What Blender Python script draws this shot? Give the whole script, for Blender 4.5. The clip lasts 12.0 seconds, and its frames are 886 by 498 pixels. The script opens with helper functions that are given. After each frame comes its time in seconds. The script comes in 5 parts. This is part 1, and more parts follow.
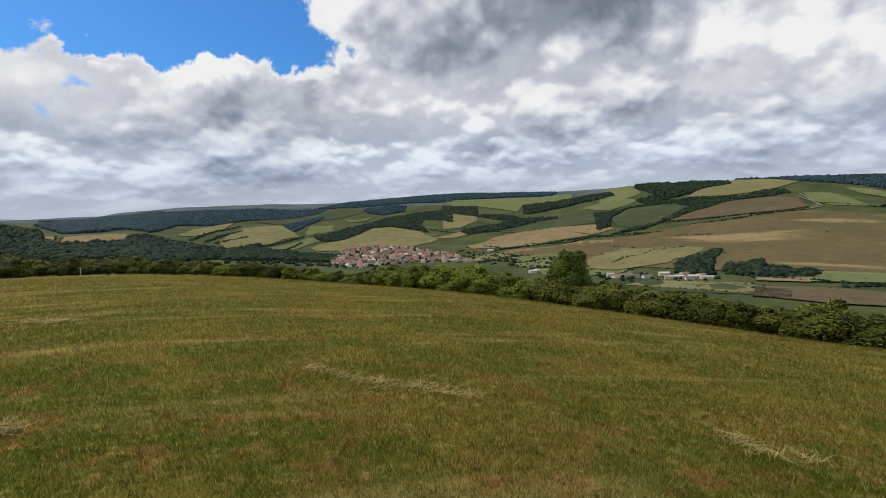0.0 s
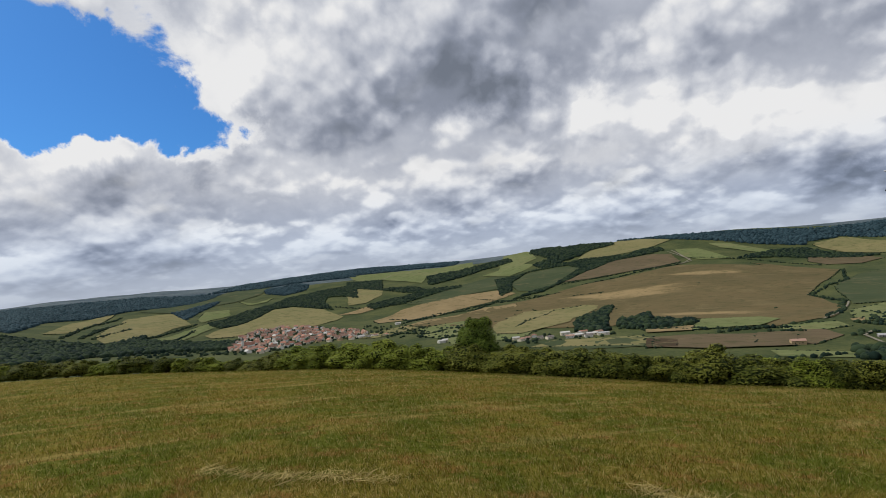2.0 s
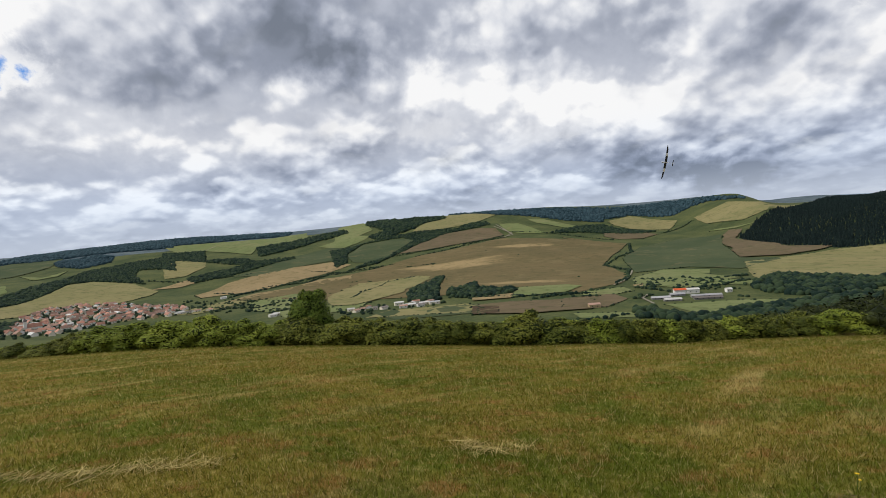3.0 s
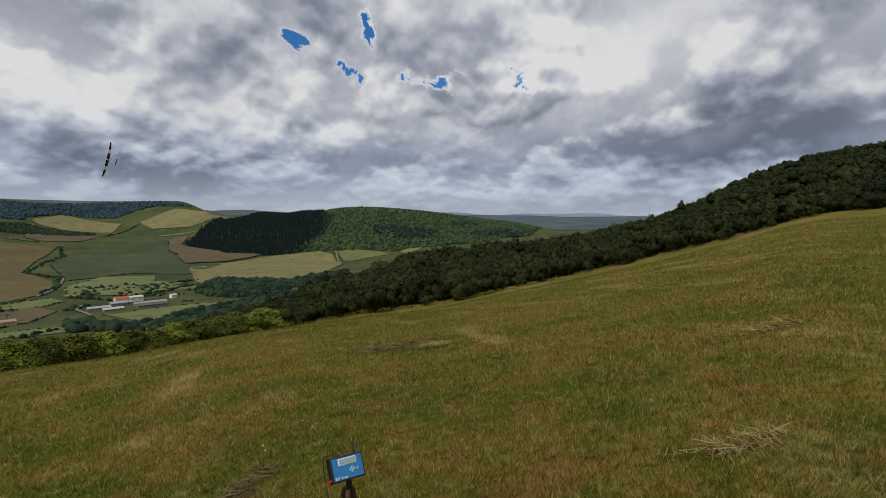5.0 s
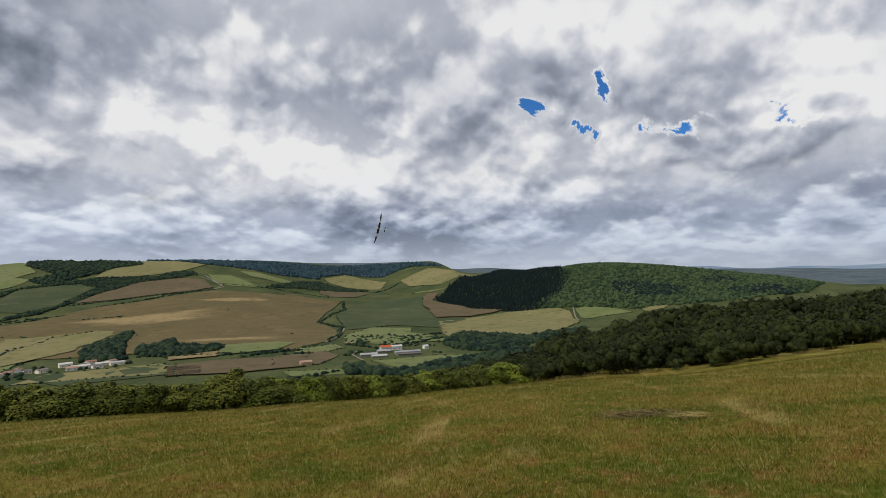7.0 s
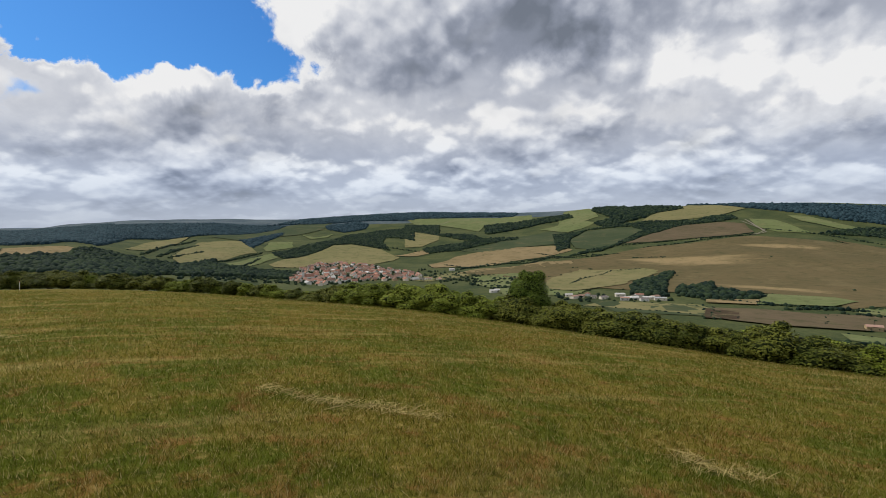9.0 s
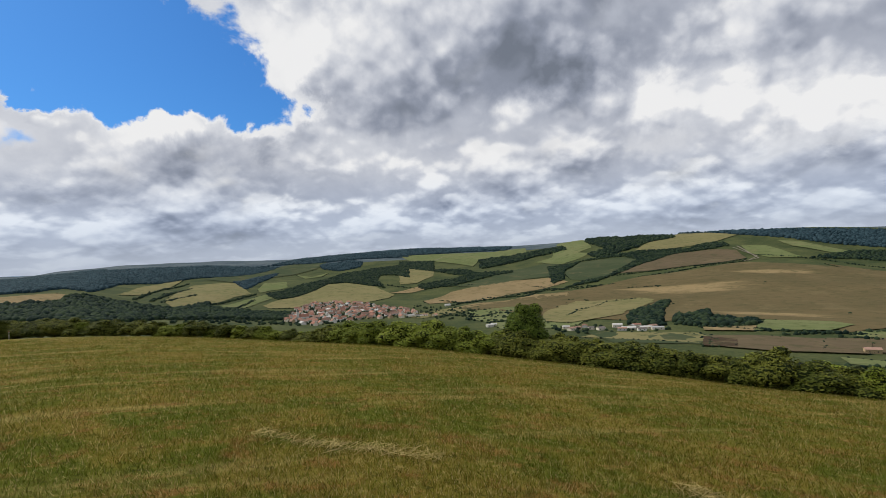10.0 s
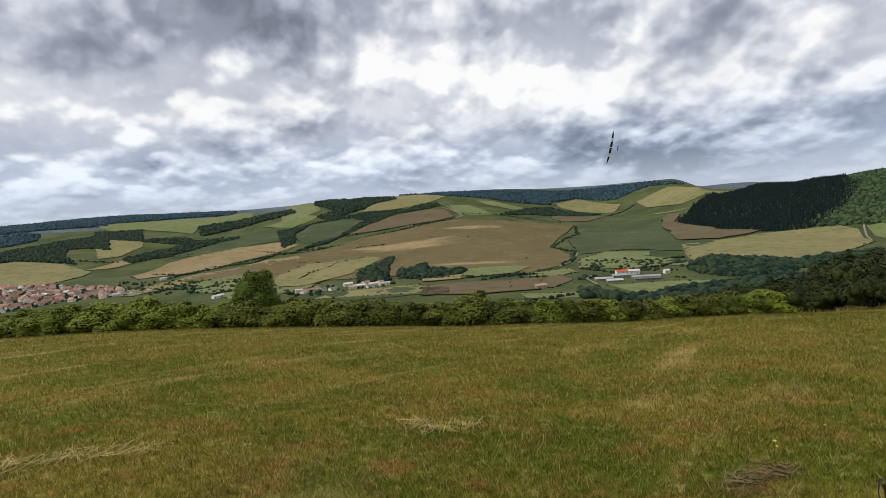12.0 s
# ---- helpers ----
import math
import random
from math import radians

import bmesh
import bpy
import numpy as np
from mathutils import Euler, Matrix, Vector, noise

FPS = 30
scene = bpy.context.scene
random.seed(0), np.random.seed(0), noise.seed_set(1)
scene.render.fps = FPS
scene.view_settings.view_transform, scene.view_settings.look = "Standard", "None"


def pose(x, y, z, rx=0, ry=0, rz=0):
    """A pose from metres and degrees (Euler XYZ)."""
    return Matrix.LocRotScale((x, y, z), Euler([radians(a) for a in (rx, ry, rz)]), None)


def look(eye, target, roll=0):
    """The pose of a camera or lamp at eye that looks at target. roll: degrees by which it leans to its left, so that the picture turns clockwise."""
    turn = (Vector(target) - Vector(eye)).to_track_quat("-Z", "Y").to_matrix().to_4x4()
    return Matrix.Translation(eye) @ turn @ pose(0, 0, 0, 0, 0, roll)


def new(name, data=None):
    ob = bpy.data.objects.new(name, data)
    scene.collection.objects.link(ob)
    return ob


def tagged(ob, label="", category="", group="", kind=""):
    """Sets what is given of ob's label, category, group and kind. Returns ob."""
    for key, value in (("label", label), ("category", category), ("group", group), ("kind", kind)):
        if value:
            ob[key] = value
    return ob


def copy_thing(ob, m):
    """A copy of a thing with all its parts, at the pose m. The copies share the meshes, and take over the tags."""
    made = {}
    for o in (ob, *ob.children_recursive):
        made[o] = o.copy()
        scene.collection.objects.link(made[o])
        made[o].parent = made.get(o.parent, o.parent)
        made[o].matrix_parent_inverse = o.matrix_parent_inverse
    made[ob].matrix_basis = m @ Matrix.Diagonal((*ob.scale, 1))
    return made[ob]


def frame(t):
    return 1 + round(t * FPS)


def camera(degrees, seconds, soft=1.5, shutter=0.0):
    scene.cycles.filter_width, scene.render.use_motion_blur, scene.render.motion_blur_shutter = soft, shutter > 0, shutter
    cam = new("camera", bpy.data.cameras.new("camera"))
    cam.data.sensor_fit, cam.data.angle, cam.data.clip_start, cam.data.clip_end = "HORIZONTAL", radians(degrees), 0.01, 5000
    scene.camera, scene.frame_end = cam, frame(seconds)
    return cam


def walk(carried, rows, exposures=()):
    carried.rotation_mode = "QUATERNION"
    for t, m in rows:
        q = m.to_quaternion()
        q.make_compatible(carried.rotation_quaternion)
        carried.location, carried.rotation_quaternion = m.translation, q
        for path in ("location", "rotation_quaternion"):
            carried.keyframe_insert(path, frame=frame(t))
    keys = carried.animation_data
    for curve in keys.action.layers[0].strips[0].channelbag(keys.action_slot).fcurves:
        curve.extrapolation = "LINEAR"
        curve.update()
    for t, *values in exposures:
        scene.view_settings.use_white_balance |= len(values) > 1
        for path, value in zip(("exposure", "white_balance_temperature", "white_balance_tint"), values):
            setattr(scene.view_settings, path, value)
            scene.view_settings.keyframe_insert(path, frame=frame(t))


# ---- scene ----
# ---- camera: a pan from one standing place, the eye turning with the head ----
cam = camera(80.18, 12.0, soft=0.7)


def gaze(t, turn, tilt, lean):
    """The eye 0.13 m ahead of the neck, turned left by turn, up by tilt."""
    a, b = radians(turn), radians(tilt)
    eye = Vector((-0.13 * math.sin(a), 0.13 * math.cos(a), 1.7))
    return t, look(eye, eye + Vector((-math.sin(a) * math.cos(b), math.cos(a) * math.cos(b), math.sin(b))), lean)


walk(cam, [
    gaze(0.0, -0.01, -5.05, -2.01),
    gaze(0.5, 3.92, -3.37, -3.15),
    gaze(1.0, 1.58, -0.12, -4.36),
    gaze(1.5, -3.34, 2.32, -5.43),
    gaze(2.0, -10.78, 2.19, -5.45),
    gaze(2.5, -19.23, -0.19, -5.02),
    gaze(3.0, -28.16, -2.45, -4.63),
    gaze(3.5, -41.85, -5.39, -3.71),
    gaze(3.7, -48.97, -6.45, -2.96),
    gaze(4.1, -63.24, -7.49, -1.40),
    gaze(4.5, -75.62, -6.73, -0.06),
    gaze(4.9, -83.21, -4.70, 0.48),
    gaze(5.3, -83.13, -1.93, -0.34),
    gaze(5.5, -80.70, -0.45, -1.18),
    gaze(6.0, -74.29, 2.53, -2.47),
    gaze(6.5, -66.91, 3.67, -2.51),
    gaze(7.0, -58.45, 2.22, -0.75),
    gaze(7.5, -48.05, -0.62, 1.46),
    gaze(7.7, -41.82, -1.71, 1.90),
    gaze(8.1, -30.18, -3.31, 2.30),
    gaze(8.5, -16.92, -3.76, 1.19),
    gaze(8.9, -6.06, -3.31, -0.41),
    gaze(9.3, -1.59, -2.20, -1.44),
    gaze(9.5, -1.63, -1.51, -1.65),
    gaze(10.0, -4.94, 0.74, -2.49),
    gaze(10.5, -9.22, 2.33, -3.27),
    gaze(11.0, -17.01, 1.02, -3.71),
    gaze(11.5, -24.76, -2.15, -3.69),
    gaze(12.0, -33.41, -4.91, -3.89),
], exposures=[(0.0, -0.02), (0.5, -0.16), (1.5, -0.15), (2.5, 0.0), (3.5, 0.12), (5.3, -0.36), (6.5, -0.3), (7.5, 0.0), (9.3, -0.05), (10.5, -0.05), (11.5, 0.12), (12.0, 0.14)])

# clouds: bearing, rise, half width, half height, amount
CLOUD_COVER = (
    (-29.7, 19.3, 14, 7, -0.59),
    (-37.9, 16.5, 8, 7, -0.50),
    (-13.2, 14.8, 5, 2.5, -0.50),
    (-21.0, 19.0, 8, 6, -0.42),
    (-21.0, 12.1, 11, 4, 0.34),
    (-39.3, 14.6, 7, 3, 0.42),
    (-39.7, 9.9, 9, 3.5, 0.16),
    (-32.1, 15.7, 1.6, 1.0, 0.27),
    (-37.7, 17.6, 2.5, 1.0, 0.40),
    (-33.2, 12.9, 3.0, 0.9, 0.30),
    (-24.7, 13.0, 4.5, 2.6, 0.30),
    (6.4, 22.2, 18, 8, 0.16),
    (69.9, 16.3, 1.3, 1.5, -0.58),
    (83.2, 14.3, 2.2, 0.8, -0.58),
    (92.0, 13.1, 1.8, 0.7, -0.55),
    (76.0, 19.1, 1.1, 1.2, -0.55),
    (74.0, 14.7, 1.0, 0.8, -0.58),
    (75.5, 10.0, 34, 14, 0.15),
    (20.0, 9.0, 32, 7, 0.15),
    (-28.0, 6.0, 18, 4, 0.12),
)
CLOUD_TONE = (
    (15.2, 18.3, 11, 3.2, -0.38),
    (29.5, 20.3, 12, 5, -0.20),
    (18.9, 16.9, 9, 3, -0.15),
    (53.3, 3.2, 9, 1.7, -0.42),
    (107.4, 5.7, 15, 2.8, -0.55),
    (116.4, 8.4, 9, 3.4, -0.42),
    (54.2, 3.6, 8, 2, -0.30),
    (55.2, 20.3, 10, 5, -0.30),
    (-21.2, 8.8, 10, 1.5, -0.15),
    (-22.4, 14.2, 12, 2, 0.25),
    (-40.0, 11.3, 9, 2, 0.25),
    (96.9, 13.2, 7, 2.5, 0.30),
    (68.6, 11.1, 14, 5, 0.12),
    (32.2, 13.5, 14, 4, 0.15),
    (-13.2, 22.0, 4, 5, 0.30),
    (-24.7, 14.6, 6, 1.8, 0.30),
    (-4.0, 11.0, 8, 2.2, 0.28),
    (30.2, 15.0, 6, 3.0, 0.28),
    (44.2, 10.5, 8, 2.4, 0.30),
    (101.4, 17.6, 7, 3.5, 0.50),
    (109.0, 19.4, 4, 3.0, 0.30),
    (86.0, 16.5, 5, 2.5, 0.30),
    (39.6, 10.6, 5, 2.0, 0.20),
    (22.0, 9.3, 6, 1.3, -0.18),
    (78.0, 4.6, 8, 1.2, -0.22),
    (30.0, 5.6, 6, 1.0, -0.22),
    (5.0, 6.4, 7, 1.2, -0.20),
    (-34.0, 7.2, 6, 1.2, -0.20),
)
# ---- light ----
SUN_BEARING, SUN_HEIGHT = -62.0, 50.0
sun = new("sun", bpy.data.lights.new("sun", "SUN"))
sun.data.energy, sun.data.angle, sun.data.color = 3.0, radians(0.6), (1.0, 0.94, 0.84)
sun_way = Vector((math.sin(radians(SUN_BEARING)) * math.cos(radians(SUN_HEIGHT)),
                  math.cos(radians(SUN_BEARING)) * math.cos(radians(SUN_HEIGHT)), math.sin(radians(SUN_HEIGHT))))
sun.matrix_world = look(sun_way * 100, (0, 0, 0))


class Nodes:
    """Short ways to wire shader nodes."""

    def __init__(self, tree):
        self.tree = tree
        tree.nodes.clear()

    def node(self, kind, **settings):
        n = self.tree.nodes.new(kind)
        for key, value in settings.items():
            if key == "operation":
                n.operation = value
            elif key == "data_type":
                n.data_type = value
        return n

    def put(self, socket, value):
        if isinstance(value, bpy.types.NodeSocket):
            self.tree.links.new(value, socket)
        elif value is not None:
            socket.default_value = value

    def math(self, op, a, b=None, c=None, clamp=False):
        n = self.node("ShaderNodeMath", operation=op)
        n.use_clamp = clamp
        for s, v in zip(n.inputs, (a, b, c)):
            self.put(s, v)
        return n.outputs[0]

    def vec(self, op, a, b=None, scale=None):
        n = self.node("ShaderNodeVectorMath", operation=op)
        self.put(n.inputs[0], a)
        self.put(n.inputs[1], b)
        if scale is not None:
            self.put(n.inputs["Scale"], scale)
        return n.outputs[0]

    def noise(self, at, scale, detail=5.0, rough=0.55, twist=0.0, colour=False):
        n = self.node("ShaderNodeTexNoise")
        self.put(n.inputs["Vector"], at)
        for key, value in (("Scale", scale), ("Detail", detail), ("Roughness", rough), ("Distortion", twist)):
            n.inputs[key].default_value = value
        return n.outputs["Color" if colour else "Fac"]

    def step(self, value, low, high, to_low=0.0, to_high=1.0):
        n = self.node("ShaderNodeMapRange")
        n.interpolation_type = "SMOOTHSTEP"
        for key, v in (("Value", value), ("From Min", low), ("From Max", high), ("To Min", to_low), ("To Max", to_high)):
            self.put(n.inputs[key], v)
        return n.outputs[0]

    def mix(self, fac, a, b, blend="MIX"):
        n = self.node("ShaderNodeMix", data_type="RGBA")
        n.blend_type = blend
        self.put(n.inputs[0], fac)
        for s, v in ((n.inputs[6], a), (n.inputs[7], b)):
            self.put(s, (*v, 1) if isinstance(v, tuple) else v)
        return n.outputs[2]


def make_sky():
    world = bpy.data.worlds.new("sky")
    world.use_nodes = True
    scene.world = world
    n = Nodes(world.node_tree)
    coord = n.node("ShaderNodeTexCoord").outputs["Generated"]
    parts = n.node("ShaderNodeSeparateXYZ")
    n.put(parts.inputs[0], coord)
    x, y, z = parts.outputs
    bearing = n.math("MULTIPLY", n.math("ARCTAN2", x, y), 57.2958)
    rise = n.math("MULTIPLY", n.math("ARCSINE", z), 57.2958)

    def sheet(way):
        """Where a way lies on the cloud layer, closing up towards the horizon."""
        s = n.node("ShaderNodeSeparateXYZ")
        n.put(s.inputs[0], way)
        up = n.math("ADD", n.math("MAXIMUM", s.outputs[2], 0.0), 0.09)
        near = n.math("MULTIPLY", n.math("POWER", up, -0.33), 1.24)
        flat = n.math("SQRT", n.math("ADD", n.math("MULTIPLY", s.outputs[0], s.outputs[0]), n.math("MULTIPLY", s.outputs[1], s.outputs[1])))
        k = n.math("DIVIDE", near, n.math("MAXIMUM", flat, 0.05))
        c = n.node("ShaderNodeCombineXYZ")
        n.put(c.inputs[0], n.math("MULTIPLY", s.outputs[0], k))
        n.put(c.inputs[1], n.math("MULTIPLY", s.outputs[1], k))
        n.put(c.inputs[2], n.math("MULTIPLY", s.outputs[2], 1.5))
        return c.outputs[0]

    def blobs(rows):
        total = None
        for b, r, wide, high, amount in rows:
            u = n.math("DIVIDE", n.math("SUBTRACT", bearing, b), wide)
            v = n.math("DIVIDE", n.math("SUBTRACT", drift, r), high)
            q = n.math("ADD", n.math("MULTIPLY", u, u), n.math("MULTIPLY", v, v))
            g = n.math("MULTIPLY", n.math("POWER", 2.718, n.math("MULTIPLY", q, -1.0)), amount)
            total = g if total is None else n.math("ADD", total, g)
        return total

    def puffs(at, scale):
        """Rounded heads, as on the tops of cumulus."""
        v = n.node("ShaderNodeTexVoronoi")
        v.feature = "SMOOTH_F1"
        bent = n.vec("ADD", at, n.vec("SCALE", n.vec("SUBTRACT", n.noise(at, scale * 1.6, 2.0, 0.5, 0.0, True), (0.5, 0.5, 0.5)), None, 0.55 / scale))
        n.put(v.inputs["Vector"], bent)
        v.inputs["Scale"].default_value = scale
        v.inputs["Smoothness"].default_value = 0.35
        v.inputs["Detail"].default_value = 2.0
        v.inputs["Roughness"].default_value = 0.5
        return n.math("SUBTRACT", 0.75, v.outputs["Distance"])

    def cloud(at, heads):
        big = n.noise(at, 1.15, 3.0, 0.5, 0.1)
        fine = n.noise(at, 3.4, 9.0, 0.58, 0.1)
        both = n.math("ADD", n.math("MULTIPLY", big, 0.55), n.math("MULTIPLY", fine, 0.34))
        total = n.math("MULTIPLY", puffs(at, 2.4), 0.80)
        if heads:
            total = n.math("ADD", total, n.math("MULTIPLY", puffs(at, 6.5), 0.45))
        return n.math("MULTIPLY_ADD", n.math("ADD", both, n.math("MULTIPLY", total, 0.36)), 1.8, -0.35)

    def tones(shade):
        """From the slate of a thick base to sunlit white; low bases are bluer through more air."""
        ramp = n.node("ShaderNodeValToRGB")
        n.put(ramp.inputs[0], shade)
        e = ramp.color_ramp.elements
        e[0].position, e[0].color = 0.0, (0.175, 0.20, 0.25, 1)
        e[1].position, e[1].color = 1.0, (0.88, 0.88, 0.885, 1)
        for at, c in ((0.28, (0.28, 0.31, 0.385, 1)), (0.55, (0.455, 0.485, 0.56, 1)), (0.80, (0.67, 0.69, 0.74, 1))):
            e.new(at).color = c
        return n.mix(n.step(rise, 11.0, 2.0, 0.0, 0.75), ramp.outputs[0], n.mix(1.0, ramp.outputs[0], (0.86, 0.97, 1.12), "MULTIPLY"))

    # banks fray into heads and shreds along their edges
    fray = n.node("ShaderNodeSeparateXYZ")
    n.put(fray.inputs[0], n.noise(coord, 7.0, 7.0, 0.62, 0.3, True))
    bearing = n.math("ADD", bearing, n.math("MULTIPLY_ADD", fray.outputs[0], 15.0, -7.5))
    drift = n.math("ADD", rise, n.math("MULTIPLY_ADD", fray.outputs[1], 10.0, -5.0))
    banks = blobs(CLOUD_COVER)
    tone = n.math("ADD", blobs(CLOUD_TONE), n.step(rise, 12.0, 1.0, 0.0, -0.06))
    # heads that stand free against the blue are fully lit
    tone = n.math("ADD", tone, n.math("MULTIPLY", n.step(banks, -0.03, -0.20), 0.22))
    here = sheet(coord)
    reach = n.math("MULTIPLY_ADD", n.math("MAXIMUM", z, 0.0), 0.16, 0.028)
    sunward = (sun_way.x * 0.6, sun_way.y * 0.6, 1.0)

    def towards_sun(share):
        step = n.vec("SCALE", sunward, None, n.math("MULTIPLY", reach, share))
        return sheet(n.vec("NORMALIZE", n.vec("ADD", coord, step)))

    there, close_by = towards_sun(1.0), towards_sun(0.26)

    def layer(scale, shift, heads, low, high, bias):
        """One storey of cumulus: how much it covers, and its colour by the sun's side."""
        def at(p):
            return n.vec("ADD", n.vec("SCALE", p, None, scale), shift)
        cover = n.math("ADD", cloud(at(here), heads), banks)
        beyond = n.math("ADD", cloud(at(there), heads), banks)
        beside = n.math("ADD", cloud(at(close_by), heads), banks)
        lit = n.step(n.math("SUBTRACT", cover, beyond), -0.42, 0.42)
        crisp = n.step(n.math("SUBTRACT", cover, beside), -0.22, 0.22)
        thick = n.step(cover, low + 0.10, low + 0.85)
        shade = n.math("ADD", n.math("ADD", n.math("MULTIPLY", lit, 0.80), n.math("MULTIPLY", crisp, 0.37)), n.math("MULTIPLY", thick, -0.36))
        shade = n.math("ADD", n.math("ADD", shade, tone), bias, clamp=True)
        return n.step(cover, low, high), tones(shade)

    # a pale high deck behind, open where the sky is blue
    veil = n.noise(here, 2.2, 6.0, 0.58, 0.2)
    deck = n.step(n.math("ADD", cloud(here, True), n.math("MULTIPLY", banks, 1.7)), -0.16, 0.06)
    deck_tone = tones(n.math("ADD", n.math("ADD", n.math("MULTIPLY", veil, 0.7), 0.26), n.math("MULTIPLY", tone, 0.8), clamp=True))
    low_body, low_colour = layer(1.9, (3.1, 7.7, 1.3), False, 0.45, 0.80, 0.02)
    low_body = n.math("MULTIPLY", low_body, n.step(rise, 15.0, 6.0))
    body, colour = layer(1.0, (0.0, 0.0, 0.0), True, 0.22, 0.48, 0.13)
    sky = n.node("ShaderNodeTexSky")
    sky.sky_type, sky.sun_disc = "NISHITA", False
    sky.sun_elevation, sky.sun_rotation = radians(SUN_HEIGHT), radians(SUN_BEARING)
    clear = n.mix(1.0, sky.outputs[0], (0.026, 0.066, 0.116), "MULTIPLY")
    air = n.mix(deck, clear, deck_tone)
    air = n.mix(body, air, colour)
    air = n.mix(n.math("MULTIPLY", low_body, 0.65), air, low_colour)
    haze = n.step(rise, 5.5, -0.5)
    air = n.mix(n.math("MULTIPLY", haze, 0.8), air, (0.47, 0.52, 0.61))
    back = n.node("ShaderNodeBackground")
    n.put(back.inputs[0], air)
    back.inputs[1].default_value = 1.0
    out = n.node("ShaderNodeOutputWorld")
    n.put(out.inputs[0], back.outputs[0])


make_sky()


# ---- materials ----
def material(name, colour, second, scale=1.0, fine=None, rough=0.9, bump=0.0, object_random=0.0, island=0.0, world_noise=0.0):
    """Rough natural stuff: two colours mixed by a broad and a fine noise at real size."""
    mat = bpy.data.materials.new(name)
    mat.use_nodes = True
    n = Nodes(mat.node_tree)
    place = n.node("ShaderNodeNewGeometry")
    at = place.outputs["Position"]
    broad = n.noise(at, 1.0 / scale, 4.0, 0.6, 0.3)
    grain = n.noise(at, 1.0 / (fine or scale / 14), 3.0, 0.65)
    value = n.math("ADD", n.math("MULTIPLY", broad, 0.62), n.math("MULTIPLY", grain, 0.38))
    if object_random:
        info = n.node("ShaderNodeObjectInfo")
        value = n.math("ADD", value, n.math("MULTIPLY", n.math("SUBTRACT", info.outputs["Random"], 0.5), object_random))
    if island:
        value = n.math("ADD", value, n.math("MULTIPLY", n.math("SUBTRACT", place.outputs["Random Per Island"], 0.5), island))
    tint = n.mix(n.step(value, 0.32, 0.68), colour, second)
    shader = n.node("ShaderNodeBsdfPrincipled")
    n.put(shader.inputs["Base Color"], tint)
    shader.inputs["Roughness"].default_value = rough
    shader.inputs["Specular IOR Level"].default_value = 0.06
    if bump:
        b = n.node("ShaderNodeBump")
        b.inputs["Strength"].default_value = 0.6
        b.inputs["Distance"].default_value = bump
        n.put(b.inputs["Height"], grain)
        n.put(shader.inputs["Normal"], b.outputs[0])
    out = n.node("ShaderNodeOutputMaterial")
    n.put(out.inputs[0], shader.outputs[0])
    return mat


def crop_material(name, colour, second, third, wide=7.0, way=35.0, sunpatched=()):
    """A field: broad blotches, and faint drill rows and tramlines along one way."""
    mat = bpy.data.materials.new(name)
    mat.use_nodes = True
    n = Nodes(mat.node_tree)
    at = n.node("ShaderNodeNewGeometry").outputs["Position"]
    info = n.node("ShaderNodeObjectInfo")
    turn = n.node("ShaderNodeVectorRotate")
    turn.rotation_type = "Z_AXIS"
    n.put(turn.inputs["Vector"], at)
    n.put(turn.inputs["Angle"], n.math("ADD", radians(way), n.math("MULTIPLY", info.outputs["Random"], 0.5)))
    flat = n.vec("MULTIPLY", turn.outputs[0], (0.14, 1.0, 1.0))
    streak = n.noise(flat, 1.0 / wide, 4.0, 0.6)
    blotch = n.noise(at, 1 / 170.0, 5.0, 0.6, 0.4)
    grain = n.noise(at, 1 / 3.0, 3.0, 0.7)
    tint = n.mix(n.step(blotch, 0.38, 0.64), colour, second)
    tint = n.mix(n.math("MULTIPLY", n.step(streak, 0.42, 0.66), 0.55), tint, third)
    tint = n.mix(n.math("MULTIPLY", n.step(grain, 0.3, 0.8), 0.25), tint, third)
    for x, y, along, across, lean in sunpatched:
        # sunlight on part of the slope, painted as a pale patch with streaked edges
        away = n.node("ShaderNodeVectorRotate")
        away.rotation_type = "Z_AXIS"
        away.inputs["Angle"].default_value = radians(lean)
        n.put(away.inputs["Vector"], n.vec("SUBTRACT", at, (x, y, 0.0)))
        off = n.vec("MULTIPLY", away.outputs[0], (1 / along, 1 / across, 0.0))
        size = n.node("ShaderNodeVectorMath", operation="LENGTH")
        n.put(size.inputs[0], off)
        tear = n.noise(n.vec("MULTIPLY", away.outputs[0], (0.45, 1.0, 1.0)), 1 / 75.0, 6.0, 0.62, 0.4)
        cut = n.step(n.math("MULTIPLY_ADD", tear, 2.6, n.math("SUBTRACT", -0.75, size.outputs["Value"])), -0.45, 0.30)
        tint = n.mix(n.math("MULTIPLY", cut, 0.85), tint, (0.275, 0.205, 0.105))
    weeds = n.noise(at, 1 / 26.0, 6.0, 0.72, 0.5)
    tint = n.mix(n.math("MULTIPLY", n.step(weeds, 0.50, 0.66), 0.5), tint, (0.045, 0.056, 0.022))
    bare = n.noise(at, 1 / 70.0, 5.0, 0.65, 0.8)
    tint = n.mix(n.math("MULTIPLY", n.step(bare, 0.52, 0.72), 0.35), tint, (0.190, 0.150, 0.080))
    shader = n.node("ShaderNodeBsdfPrincipled")
    n.put(shader.inputs["Base Color"], tint)
    shader.inputs["Roughness"].default_value = 0.95
    shader.inputs["Specular IOR Level"].default_value = 0.03
    out = n.node("ShaderNodeOutputMaterial")
    n.put(out.inputs[0], shader.outputs[0])
    return mat


